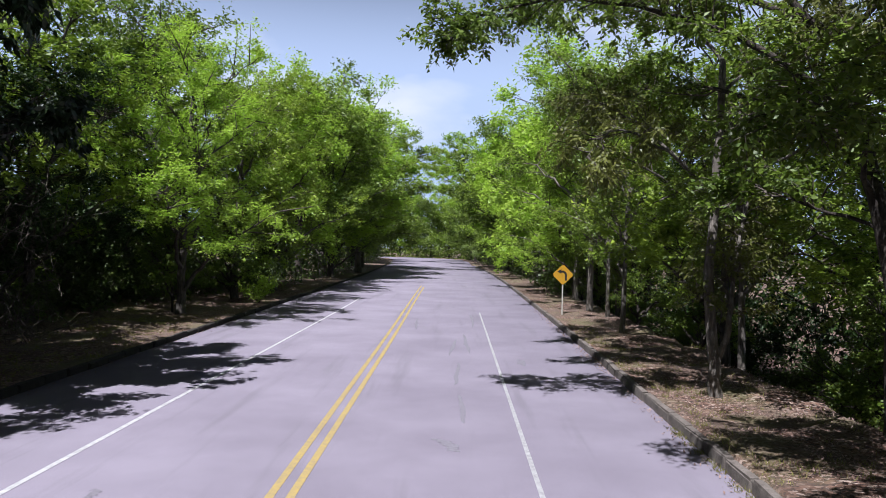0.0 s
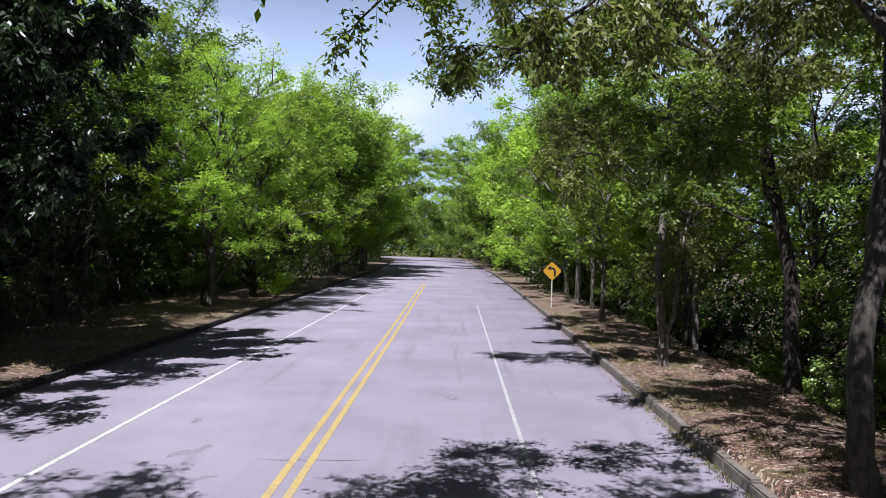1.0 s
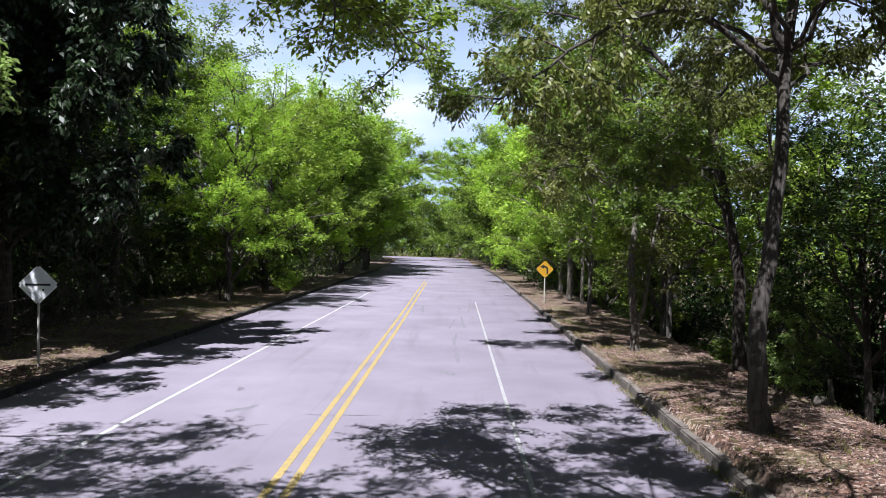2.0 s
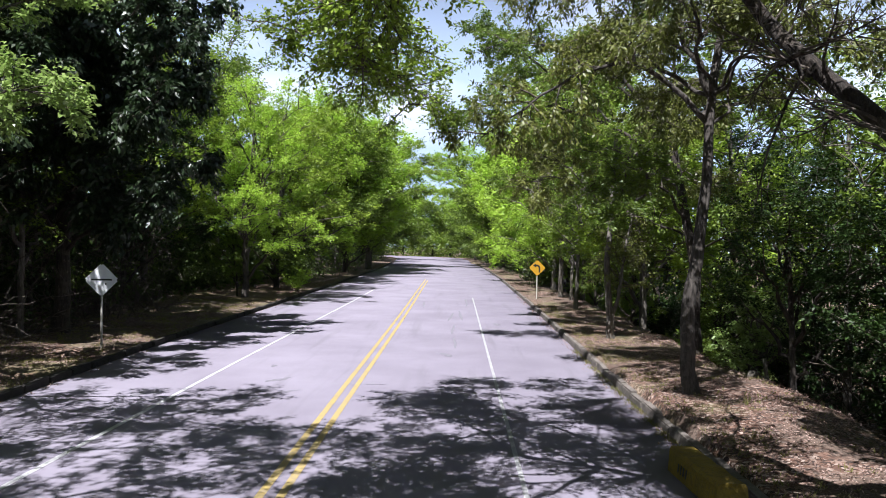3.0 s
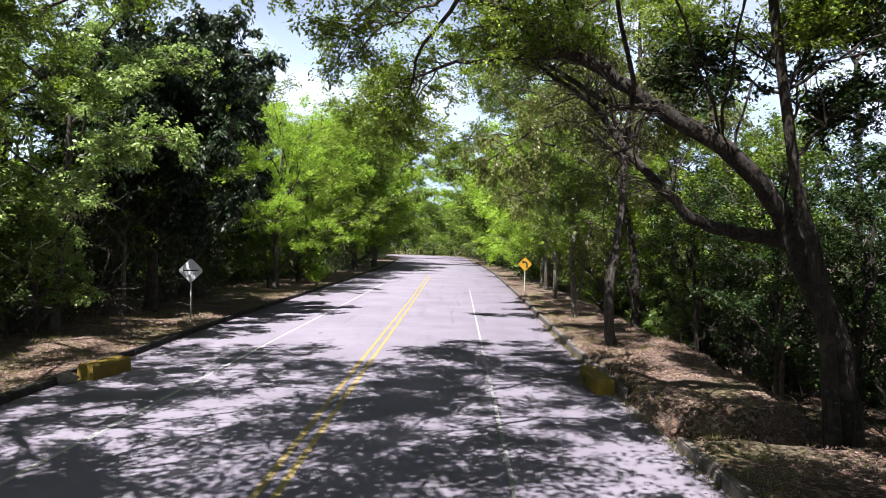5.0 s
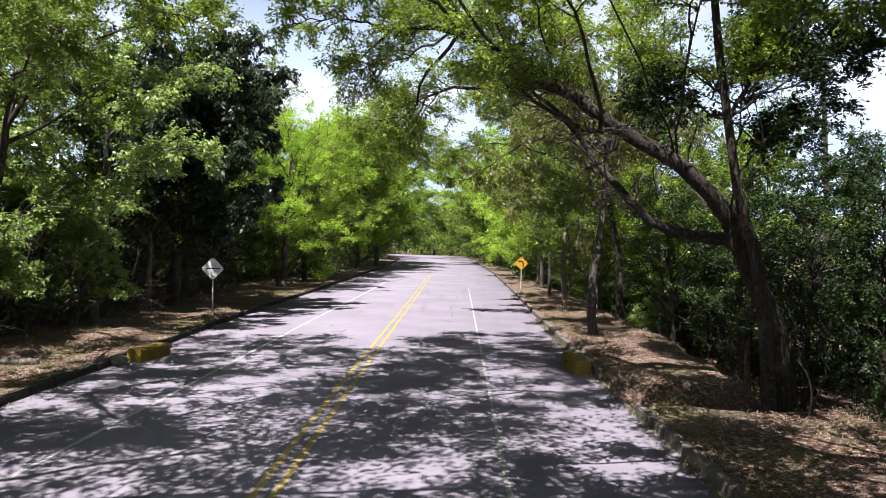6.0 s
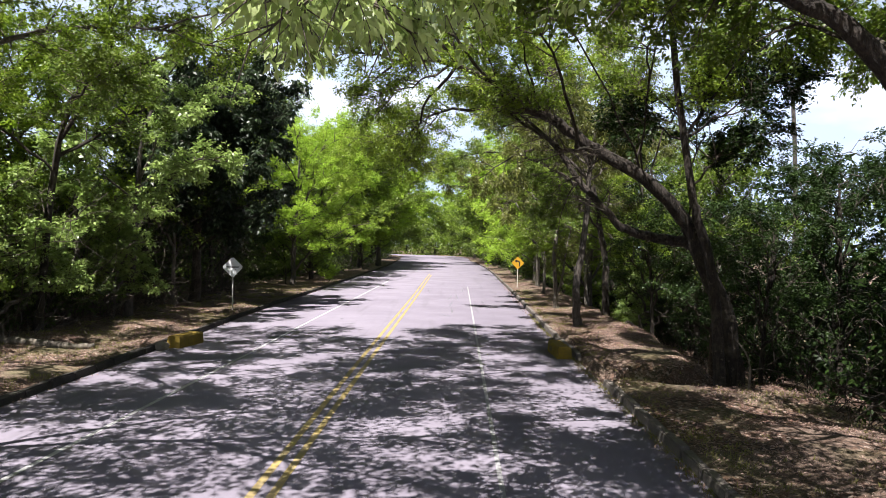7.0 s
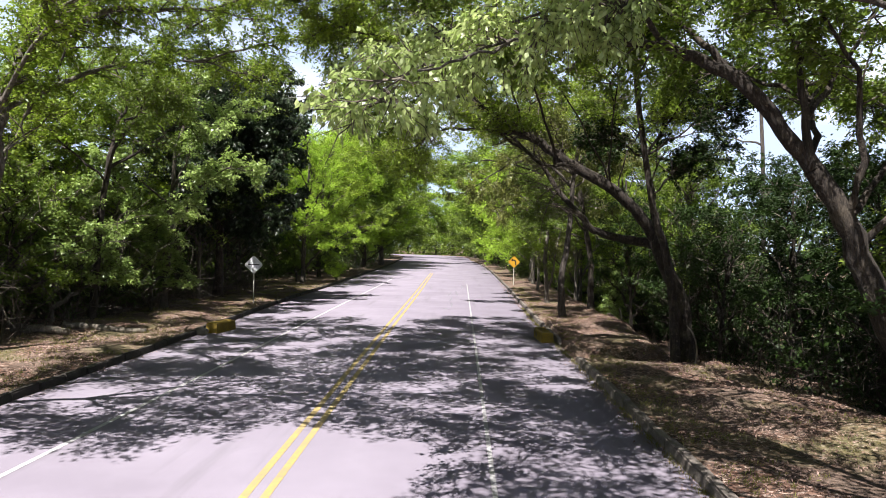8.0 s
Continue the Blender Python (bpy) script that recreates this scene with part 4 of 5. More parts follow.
LIMEY = dict(small=True, per_m=2.9, branch=2.0, twigs=8, twig=0.6, leaves=30, len=0.105, wid=0.058, flat=0.10, droop=0.05, loose=0.07, fine=False, face=1.2)
MID = dict(small=True, per_m=2.3, branch=1.8, twigs=6, twig=0.65, leaves=28, len=0.145, wid=0.085, flat=0.25, loose=0.08, face=1.0, fine=False)
FAR = dict(small=True, per_m=1.9, branch=2.3, twigs=7, twig=0.9, leaves=22, len=0.23, wid=0.13, flat=0.25, loose=0.16, droop=0.1, face=1.0, fine=False)
kinds = {
    "lime": (ordinary("lime_green_tree", 21, 10.0, 0.7, 4.2, 16, LIMEY, M_BARK, M_LIME, "feathery lime green tree beside the verge"), "lime"),
    "green": (ordinary("green_tree", 22, 10.5, 1.4, 4.0, 14, dict(MID, leaves=28), M_BARK, M_FRESH, "leafy green roadside tree"), "green"),
    "deep": (ordinary("dense_tree", 23, 11.0, 1.0, 4.3, 15, MID, M_BARK_DARK, M_SHADED, "dense woodland tree with leaves darkened for shade"), "deep"),
    "slim": (ordinary("thin_tree", 24, 9.0, 2.2, 2.6, 11, dict(MID, small=False, leaves=26, len=0.12, wid=0.06), M_BARK_PALE, M_GREEN, "thin pale trunked tree in the woodland", 0.11), "slim"),
    "farlime": (ordinary("far_lime_tree", 25, 14.0, 0.5, 6.0, 17, FAR, M_BARK, M_LIME, "tall lime green tree in the distance", 0.25), "farlime"),
    "fardeep": (ordinary("far_dark_tree", 26, 14.0, 0.4, 6.0, 17, FAR, M_BARK_DARK, M_GREEN, "tall green tree in the distance", 0.25), "fardeep"),
}
kinds["farpale"] = (ordinary("far_pale_tree", 30, 13.0, 0.3, 5.6, 17, FAR, M_BARK, M_BROAD, "pale leaved tree in the distance", 0.2), "farpale")
kinds["under"] = (ordinary("understory_tree", 27, 4.6, 0.5, 2.0, 12, dict(per_m=4.0, branch=0.9, twigs=6, twig=0.4, leaves=17, len=0.125, wid=0.065, flat=0.2, loose=0.04, face=1.2, fine=False), M_BARK_PALE, M_BROAD, "small understory tree with flat pale leaf sprays", 0.05), "under")
kinds["tall"] = (ordinary("tall_green_tree", 46, 11.5, 5.6, 4.4, 15, dict(LIMEY, leaves=26), M_BARK_DARK, M_FRESH, "tall fine-leaved tree behind the verge", 0.15), "tall")
kinds["scrub"] = (ordinary("scrubby_tree", 28, 5.2, 0.4, 2.3, 13, dict(per_m=4.0, branch=1.0, twigs=6, twig=0.5, leaves=15, len=0.115, wid=0.06, flat=0.25, loose=0.05, fine=False), M_BARK_DARK, M_GREEN, "scrubby small tree filling the woodland edge", 0.06), "scrub")
kinds["dark_slim"] = (ordinary("shaded_thin_tree", 29, 8.5, 1.6, 2.6, 11, dict(MID, small=False, leaves=26, len=0.12, wid=0.06), M_BARK_DARK, M_SHADED, "thin dark-barked tree on the shaded bank", 0.11), "dark_slim")
PLACES = {
    "lime": [(-11.9, 31.0, 0, 1.25), (8.4, 46.5, 160, 1.25)],
    "green": [(-12.5, 40.5, 100, 1.25), (8.4, 38.0, 40, 1.1), (8.8, 24.0, 200, 1.2), (-17.6, 3.0, 30, 1.15), (9.6, 29.0, 80, 1.15), (-12.4, 49.0, 10, 1.35), (10.8, 18.0, 300, 1.05), (9.0, 54.0, 220, 1.3), (-15.5, 26.0, 60, 1.35), (-17.2, 10.2, 190, 1.15)],
    "deep": [(-16.6, 18.0, 0, 1.2), (-15.6, 24.0, 70, 0.95), (12.5, 10.5, 210, 0.72), (13.5, 24.0, 20, 1.1), (12.8, 36.0, 120, 1.1), (14.8, -1.5, 260, 0.92), (13.8, -8.5, 100, 0.9), (12.2, -13.5, 30, 0.95), (14.6, 4.5, 80, 0.86), (15.6, 8.5, 170, 0.95), (16.4, 0.5, 310, 0.9), (-17.4, 34.0, 45, 1.2)],
    "slim": [(-16.5, 40.0, 0, 2.0), (10.8, 6.5, 10, 1.15), (11.6, 11.4, 250, 1.2), (7.0, 38.5, 40, 1.6), (7.6, 47.0, 150, 1.75), (6.35, 28.0, 120, 1.0), (7.1, 34.4, 230, 1.0), (8.0, 20.5, 330, 1.05), (-13.4, 12.4, 90, 1.0), (-14.8, -6.8, 10, 1.0)],
    "dark_slim": [(8.9, 8.8, 0, 0.9), (10.2, 5.4, 60, 0.85), (10.4, 1.4, 170, 0.8), (12.6, -6.2, 20, 0.95), (12.6, -11.0, 280, 1.2), (12.0, 14.6, 120, 0.9)],
    "under": [(-13.0, 5.6, 0, 0.9), (-13.8, -0.8, 40, 1.15), (-13.9, 4.0, 130, 1.25), (-13.6, 2.0, 80, 0.75), (-14.2, 7.6, 240, 1.0), (9.6, 13.0, 110, 0.8)],
    "tall": [(-17.8, -5.6, 0, 1.0), (-17.4, 6.0, 140, 1.05), (-17.0, -12.0, 210, 1.0)],
    "scrub": [(-15.0, 5.0, 0, 1.0), (-14.6, -2.4, 20, 1.15), (-16.4, 2.8, 100, 1.5), (-15.2, 0.6, 70, 1.05), (-12.6, 32.0, 110, 0.8), (9.4, 16.4, 270, 0.85), (8.8, 26.4, 350, 0.85), (8.6, 34.6, 60, 0.9), (8.4, 42.6, 140, 0.9), (-12.4, 39.6, 220, 0.9), (-13.0, 48.0, 310, 1.0), (8.6, 50.4, 20, 0.95)],
    "farlime": [(-14.0, 54.0, 0, 1.2), (-11.8, 86.0, 270, 1.55), (8.6, 56.0, 90, 1.5), (9.6, 78.0, 200, 1.45), (-15.0, 80.0, 40, 1.55), (9.4, 100.0, 300, 1.6), (-18.0, 108.0, 150, 1.7), (8.8, 128.0, 10, 1.6), (-3.0, 238.0, 80, 1.7), (-14.0, 246.0, 200, 1.8)],
    "farpale": [(7.4, 150.0, 0, 1.0), (7.0, 163.0, 120, 0.9), (5.4, 182.0, 240, 0.8)],
    "fardeep": [(-20.0, 43.0, 0, 1.3), (7.6, 108.0, 160, 1.7), (-12.6, 72.0, 20, 1.3), (-14.6, 66.0, 70, 1.35), (14.0, 54.0, 130, 1.2), (13.0, 69.0, 250, 1.3), (-16.0, 94.0, 180, 1.6), (10.0, 89.0, 20, 1.5), (9.6, 114.0, 110, 1.6), (8.4, 145.0, 110, 1.6), (6.6, 170.0, 45, 1.6), (6.0, 200.0, 220, 1.7), (4.0, 226.0, 330, 1.7), (-9.0, 240.0, 130, 1.6), (9.0, 214.0, 60, 1.7), (-20.0, 250.0, 250, 1.8), (-16.0, 110.0, 320, 1.7), (-20.0, 132.0, 60, 1.7), (-21.0, 152.0, 200, 1.6), (-24.0, 176.0, 280, 1.7), (-27.0, 246.0, 10, 1.8), (-36.0, 262.0, 190, 1.8)],
}
for key, spots in PLACES.items():
    src = kinds[key][0]
    for k, (x, y, a, s) in enumerate(spots):
        m = pose(x, y, gz(x, y), 0, 0, a) @ Matrix.Scale(s, 4)
        if k == 0:
            src.matrix_basis = m
        else:
            c = copy_thing(src, Matrix.Identity(4))
            c.matrix_basis = m

# tall flat-crowned trees reaching over the far road
for base, flip, size, mat, seed in (((6.6, 118.0), 1, 1.0, M_LIME, 37), ((-14.0, 104.0), -1, 0.92, M_FRESH, 38), ((6.2, 146.0), 1, 1.15, M_FRESH, 39), ((4.4, 178.0), 1, 1.3, M_LIME, 40), ((-20.0, 160.0), -1, 1.25, M_FRESH, 43)):
    f = lambda x, y, z: (flip * size * x, size * y, size * z)
    tree("flat_crowned_tree", (*base, gz(*base)), ([(0, 0, -0.5), f(-0.6, 0, 6.0), f(-1.6, 0.5, 11.5)], 0.34, 0.2),
         [([f(-1.6, 0.5, 11.0), f(-4.5, 0.0, 14.5), f(-8.0, -1.0, 17.0), f(-12.0, -2.0, 18.4)], 0.16),
          ([f(-1.4, 0.4, 10.4), f(-4.0, 2.0, 12.2), f(-7.0, 3.0, 13.0), f(-10.0, 4.0, 13.2)], 0.13),
          ([f(-1.6, 0.5, 11.5), f(-2.6, 0.0, 16.0), f(-5.0, -1.0, 19.6), f(-8.0, -2.0, 20.6)], 0.14),
          ([f(-1.6, 0.5, 11.5), f(0.0, 1.0, 16.0), f(1.0, 2.0, 20.0)], 0.13), ([f(-1.6, 0.5, 11.0), f(1.5, -2.0, 14.5), f(4.0, -3.0, 16.5)], 0.12),
          ([f(-2.4, 0.2, 15.2), f(-4.0, 3.0, 18.6), f(-6.4, 5.0, 19.8)], 0.1), ([f(-4.5, 0.0, 14.5), f(-7.0, -3.0, 15.4), f(-10.0, -5.0, 16.0)], 0.08),
          ([f(-1.4, 0.3, 9.6), f(-3.0, -2.6, 10.4), f(-5.4, -4.4, 10.6)], 0.07)],
         dict(per_m=1.9, branch=2.2, twigs=7, twig=1.0, leaves=26, len=0.24, wid=0.13, flat=0.12, loose=0.12, droop=0.05, face=1.2, floor=8.5, fine=False, small=True), M_BARK_DARK, mat, "tall flat-crowned tree reaching over the far road", seed, "tree", "flat-crowned trees")

# the dark glossy tree by the white sign
rng = np.random.default_rng(31)
tree("glossy_tree", (-12.7, 13.4, gz(-12.7, 13.4)), ([(0, 0, -0.3), (0.1, 0, 3.0), (0, 0.1, 9.5)], 0.30, 0.08),
     round_limbs(rng, 30, 11.0, 2.2, 5.4, 13.5, taper=0.3), dict(per_m=4.8, branch=1.4, twigs=7, twig=0.5, leaves=16, len=0.24, wid=0.105, flat=0.6, loose=0.06, droop=0.8), M_BARK_DARK, M_GLOSSY, "dense dark tree with glossy drooping leaves", 31)

# limber tree on the left whose pale limbs reach over the road
tree("pale_limbed_tree", (-12.8, -7.4, gz(-12.8, -7.4)), ([(0, 0, -0.3), (0.6, 0.0, 2.2), (1.2, -0.2, 4.4), (1.4, -0.3, 5.6)], 0.24, 0.17),
     [([(1.4, -0.3, 5.4), (1.55, -0.3, 6.8), (1.8, -0.3, 7.5), (2.25, -0.3, 8.3), (3.3, -0.3, 9.1), (4.4, -0.1, 9.7), (5.6, 0.2, 10.2)], 0.15),
      ([(1.3, -0.2, 5.0), (1.85, -0.1, 5.7), (2.1, -0.1, 6.7), (2.45, -0.1, 7.1)], 0.035),
      ([(2.15, -0.1, 6.2), (2.8, -0.1, 7.45), (3.05, -0.1, 8.15), (3.3, -0.1, 9.0), (3.6, 0.2, 10.0)], 0.045),
      ([(1.4, -0.3, 5.5), (1.8, -0.8, 6.4), (3.4, -1.6, 8.2), (5.2, -2.2, 9.2), (7.6, -2.6, 9.6)], 0.09),
      ([(2.25, -0.3, 8.3), (1.9, 1.0, 9.2), (3.0, 2.2, 10.4)], 0.06),
      ([(3.4, -1.6, 8.2), (4.4, -0.2, 9.0), (6.0, 1.6, 9.6), (8.0, 3.4, 9.8)], 0.09),
      ([(1.2, 0.9, 6.4), (2.8, 2.6, 8.2), (4.6, 4.8, 9.0), (6.4, 7.4, 9.0)], 0.08),
      ([(1.9, 1.6, 8.6), (0.8, 3.2, 10), (0.0, 4.6, 10.6)], 0.07),
      ([(1.9, 1.6, 8.6), (3.6, 0.2, 10.4), (5.6, -0.4, 11.2)], 0.07),
      ([(3.4, -1.6, 8.2), (4.6, -4.0, 9.4), (6.2, -5.6, 9.8)], 0.06),
      ([(1.8, -0.8, 6.4), (1.6, -3.4, 8.2), (1.4, -5.4, 9.2)], 0.06),
      ([(0.6, 0.4, 4.4), (0.2, 2.4, 6.2), (0.6, 4.6, 7.4)], 0.06),
      ([(6.0, 1.6, 9.6), (8.4, 1.0, 10.2), (10.6, 0.8, 10.4)], 0.04),
      ([(4.6, 4.8, 9.0), (7.4, 5.0, 9.8), (9.6, 4.6, 10.2)], 0.04),
      ([(5.2, -2.2, 9.2), (7.6, -0.4, 10.0), (9.8, -0.6, 10.4)], 0.04),
      ([(3.0, 2.2, 10.4), (5.6, 3.0, 11.0), (8.0, 2.6, 11.2)], 0.05),
      ([(3.4, -1.6, 8.2), (4.4, -4.4, 9.8), (5.4, -6.8, 10.4)], 0.05),
      ([(1.6, -3.4, 8.2), (3.4, -5.0, 9.8), (4.0, -7.6, 10.6)], 0.04)],
     dict(FINE, per_m=5.0, leaves=17, floor=5.4), M_BARK_PALE, M_FRESH, "tree with pale bare lower limbs and feathery leaves", 32)

# tree behind it whose boughs shade the road
tree("overhanging_tree", (-12.2, -17.0, gz(-12.2, -17.0)), ([(0, 0, -0.3), (0.1, 0.2, 4.0), (0.6, 0.4, 7.4)], 0.26, 0.18),
     [([(0.6, 0.4, 7.0), (3.0, 0.6, 9.0), (6.0, 1.0, 10.0), (9.4, 1.4, 10.4), (11.6, 1.8, 10.4)], 0.12),
      ([(0.6, 0.4, 7.2), (2.4, 2.6, 9.2), (5.0, 4.4, 10.2), (8.0, 6.0, 10.6)], 0.11),
      ([(0.6, 0.4, 7.0), (2.6, -1.6, 9.0), (5.4, -2.8, 10.0)], 0.09),
      ([(3.0, 0.6, 9.0), (5.6, 2.6, 10.4), (8.8, 3.6, 11.0), (11.6, 4.4, 11.0)], 0.08),
      ([(6.0, 1.0, 10.0), (8.4, -0.8, 10.8), (10.6, -1.6, 11.0)], 0.06),
      ([(5.0, 4.4, 10.2), (8.0, 3.4, 10.2), (10.8, 6.4, 10.6)], 0.05),
      ([(3.6, 5.4, 10.4), (6.4, 7.4, 10.8), (9.0, 9.0, 11.0)], 0.06),
      ([(3.0, 0.6, 9.0), (4.4, -1.0, 10.0), (7.0, -1.4, 10.6)], 0.06),
      ([(9.4, 1.4, 10.4), (11.6, 0.2, 10.8), (13.4, 1.0, 10.8)], 0.05),
      ([(0.6, 0.4, 7.4), (1.2, 2.0, 10.0), (2.0, 4.2, 11.4)], 0.08)],
     dict(per_m=7.6, branch=1.8, twigs=9, twig=0.75, leaves=9, len=0.15, wid=0.075, flat=0.45, loose=0.07, floor=6.5, fine=False), M_BARK, M_GREEN, "broad tree whose boughs shade the road", 36)

# feathery tree reaching over the left half of the road
tree("feathery_tree", (-13.2, 0.8, gz(-13.2, 0.8)), ([(0, 0, -0.3), (0.1, 0.2, 3.0), (0.5, 0.1, 6.2)], 0.14, 0.10),
     [([(0.5, 0.1, 6.0), (2.2, -0.4, 8.0), (4.4, -0.6, 9.0), (6.6, -0.4, 9.4)], 0.08),
      ([(0.5, 0.1, 5.6), (1.6, 1.4, 7.0), (2.6, 2.2, 7.8)], 0.07),
      ([(0.3, 0.1, 5.2), (1.8, -1.8, 6.8), (3.4, -3.6, 7.4), (5.0, -5.0, 7.6)], 0.07),
      ([(0.5, 0.1, 6.2), (1.0, 0.6, 8.6), (2.4, 1.4, 10.6)], 0.08),
      ([(2.2, -0.4, 8.0), (3.6, -2.4, 9.6), (5.6, -3.6, 10.4), (7.4, -4.2, 10.6)], 0.06),
      ([(0.4, 0.1, 5.0), (-0.8, -1.6, 6.8), (-1.2, -3.2, 8.0)], 0.05),
      ([(1.0, 0.6, 8.6), (-0.4, 2.2, 10.0), (-1.0, 3.6, 10.8)], 0.05)],
     dict(FINE, per_m=4.6, leaves=20, floor=4.6), M_BARK_DARK, M_GREEN, "feathery green tree reaching out over the road", 35)

# tree with pale sunlit sprays over the sign
tree("spray_tree", (-12.6, 5.9, gz(-12.6, 5.9)), ([(0, 0, -0.3), (0.2, 0, 3.0), (0.3, 0.2, 7.5)], 0.17, 0.08),
     [([(0.2, 0, 4.2), (1.4, 0.6, 5.6), (2.8, 0.9, 6.2), (4.0, 1.2, 6.1)], 0.06), ([(1.4, 0.6, 5.6), (2.6, 0.1, 6.3), (4.0, -0.3, 6.3)], 0.04), ([(1.4, 0.6, 5.6), (2.2, -0.9, 5.9), (3.4, -1.6, 5.7)], 0.04), ([(0.2, 0, 3.2), (1.2, -1.2, 4.2), (2.0, -2.6, 4.6)], 0.05),
      ([(0.3, 0.1, 5.6), (1.6, -1.0, 7.2), (3.0, -2.0, 7.8)], 0.05),
      ([(0.3, 0.2, 7.2), (-0.8, -1.6, 8.8), (-1.2, -2.8, 9.4)], 0.05), ([(0.3, 0.2, 7.2), (1.2, 0.4, 9.6), (2.4, 0.4, 11.4)], 0.06), ([(0.3, 0.2, 7.0), (2.0, 1.2, 8.6), (3.6, 2.2, 9.4)], 0.05), ([(0.2, 0.1, 4.8), (-0.6, -2.2, 6.0), (-0.8, -4.0, 6.4)], 0.05)],
     dict(per_m=4.6, branch=1.1, twigs=7, twig=0.45, leaves=12, len=0.16, wid=0.085, flat=0.22, loose=0.05, droop=0.25, face=1.0), M_BARK, M_BROAD, "tree with flat sprays of pale sunlit leaves", 33)

# bare tree against the sky
tree("bare_tree", (16.6, 13.0, gz(16.6, 13)), ([(0, 0, -0.3), (0.1, 0, 6.4), (-0.2, 0, 13.0)], 0.15, 0.09),
     [([(-0.2, 0, 12.8), (-0.9, 0, 14.4), (-1.6, 0.2, 16.4)], 0.09), ([(-0.2, 0, 12.8), (0.5, 0, 14.0), (1.5, -0.2, 15.6)], 0.09), ([(-0.2, 0, 10.6), (-1.8, 0.4, 11.6), (-3.4, 0.6, 13.4)], 0.06),
      ([(-1.8, 0.4, 11.6), (-2.6, 0.2, 11.6), (-3.8, 0.0, 12.2)], 0.03), ([(-0.6, 0, 13.6), (-0.4, 0, 14.8), (-0.8, 0, 16.0)], 0.04)],
     dict(per_m=1.5, branch=1.2, twigs=2, twig=0.5, leaves=3, len=0.12, wid=0.06, flat=0.6), M_BARK, M_OLIVE, "nearly bare pale tree against the sky", 34)


# ---- shrubs and undergrowth ----
def shrub(name, seed, height, radius, leaf_mat, label, length, n=9, leaves=9):
    rng = np.random.default_rng(seed)
    limbs = []
    for i in range(n):
        a, r = i * 2.4 + rng.uniform(-0.4, 0.4), radius * rng.uniform(0.35, 1.0)
        h = height * rng.uniform(0.6, 1.0) * (1.15 - 0.5 * r / radius)
        limbs.append(([(0, 0, 0.0), (math.cos(a) * r * 0.4, math.sin(a) * r * 0.4, h * 0.55), (math.cos(a) * r, math.sin(a) * r, h)], 0.025))
    root = tagged(new(name), label, "shrub", "roadside shrubs")
    paths = []
    for cp, r in limbs:
        lp = spline(cp, 8)
        v, f = tubes(lp[None], np.linspace(r, 0.01, 8)[None], 5)
        part("stem", mesh_from("stem", v, f, M_TWIG, True), root)
        paths.append(lp)
    (wv, wf), (lv, lf) = crown_from(rng, paths, dict(per_m=3.6, branch=0.8, twigs=5, twig=0.4, leaves=leaves, len=length, wid=length * 0.5, flat=0.6, loose=0.06, fine=False))
    tagged(part("twigwork", mesh_from("twigwork", wv, wf, M_TWIG), root), kind="stuff")
    tagged(part("crown", mesh_from("crown", lv, lf, leaf_mat), root), kind="stuff")
    return root


shrubs = [shrub("leafy_shrub", 41, 2.3, 1.5, M_UNDER_SHADED, "dense leafy shrub at the edge of the woods", 0.17),
          shrub("bright_shrub", 42, 2.0, 1.2, M_LIME, "bright green shrub beside the verge", 0.13),
          shrub("shaded_shrub", 45, 2.6, 1.6, M_SHADED, "shrub on the low bank, leaves darkened for shade", 0.18),
          shrub("straggly_shrub", 43, 3.0, 1.6, M_GREEN, "straggly shrub at the edge of the woods", 0.18)]
rng = np.random.default_rng(44)
spots = [(1, -12.3, 46.0, 1.3), (1, -10.4, 38.0, 0.8), (0, -11.2, 41.0, 1.0)]
for y in np.arange(-9, 52, 2.8):
    if 8 < y < 20:
        spots.append((2, -17.0 - rng.uniform(0, 1.2), y, 1.2))
        continue
    spots.append((int(rng.choice([0, 0, 3])), -13.6 - rng.uniform(0, 2.4) - 0.02 * max(y, 0), y + rng.uniform(-0.8, 0.8), rng.uniform(0.7, 1.15)))
for y in np.arange(5, 52, 2.8):
    spots.append((2 if y < 16 else int(rng.choice([0, 2, 3])), (11.3 if y < 14 else 10.2) + rng.uniform(0, 2.4) - 0.028 * max(y, 0), y + rng.uniform(-0.8, 0.8), rng.uniform(0.6, 1.0)))
used = set()
for k, x, y, s in spots:
    m = pose(x, y, gz(x, y), 0, 0, rng.uniform(0, 360)) @ Matrix.Scale(s, 4)
    ob = copy_thing(shrubs[k], Matrix.Identity(4)) if k in used else shrubs[k]
    used.add(k)
    ob.matrix_basis = m


def scatter_leaves(name, pts, size, mat, label, category, seed, droop=0.2, face=0.5, aspect=0.5, small=False):
    rng = np.random.default_rng(seed)
    way = unit(rng.normal(0, 1, pts.shape))
    v, f = blades(rng, pts, way, size, size * aspect, face, droop, small)
    return tagged(new(name, mesh_from(name, v, f, mat)), label, category, kind="stuff")


def clumped(rng, n, x0, x1, y0, y1, h, base, spread, per):
    """Points in clumps over a strip of ground."""
    m = n // per
    cx, cy = rng.uniform(x0, x1, m), rng.uniform(y0, y1, m)
    cz = h * rng.random(m) ** 1.2
    c = np.repeat(np.stack([cx, cy, cz], -1), per, 0)
    p = c + rng.normal(0, spread, c.shape) * np.array([1, 1, 0.6])
    p[:, 2] = np.maximum(p[:, 2], 0.03) + base(p[:, 0], p[:, 1])
    return p


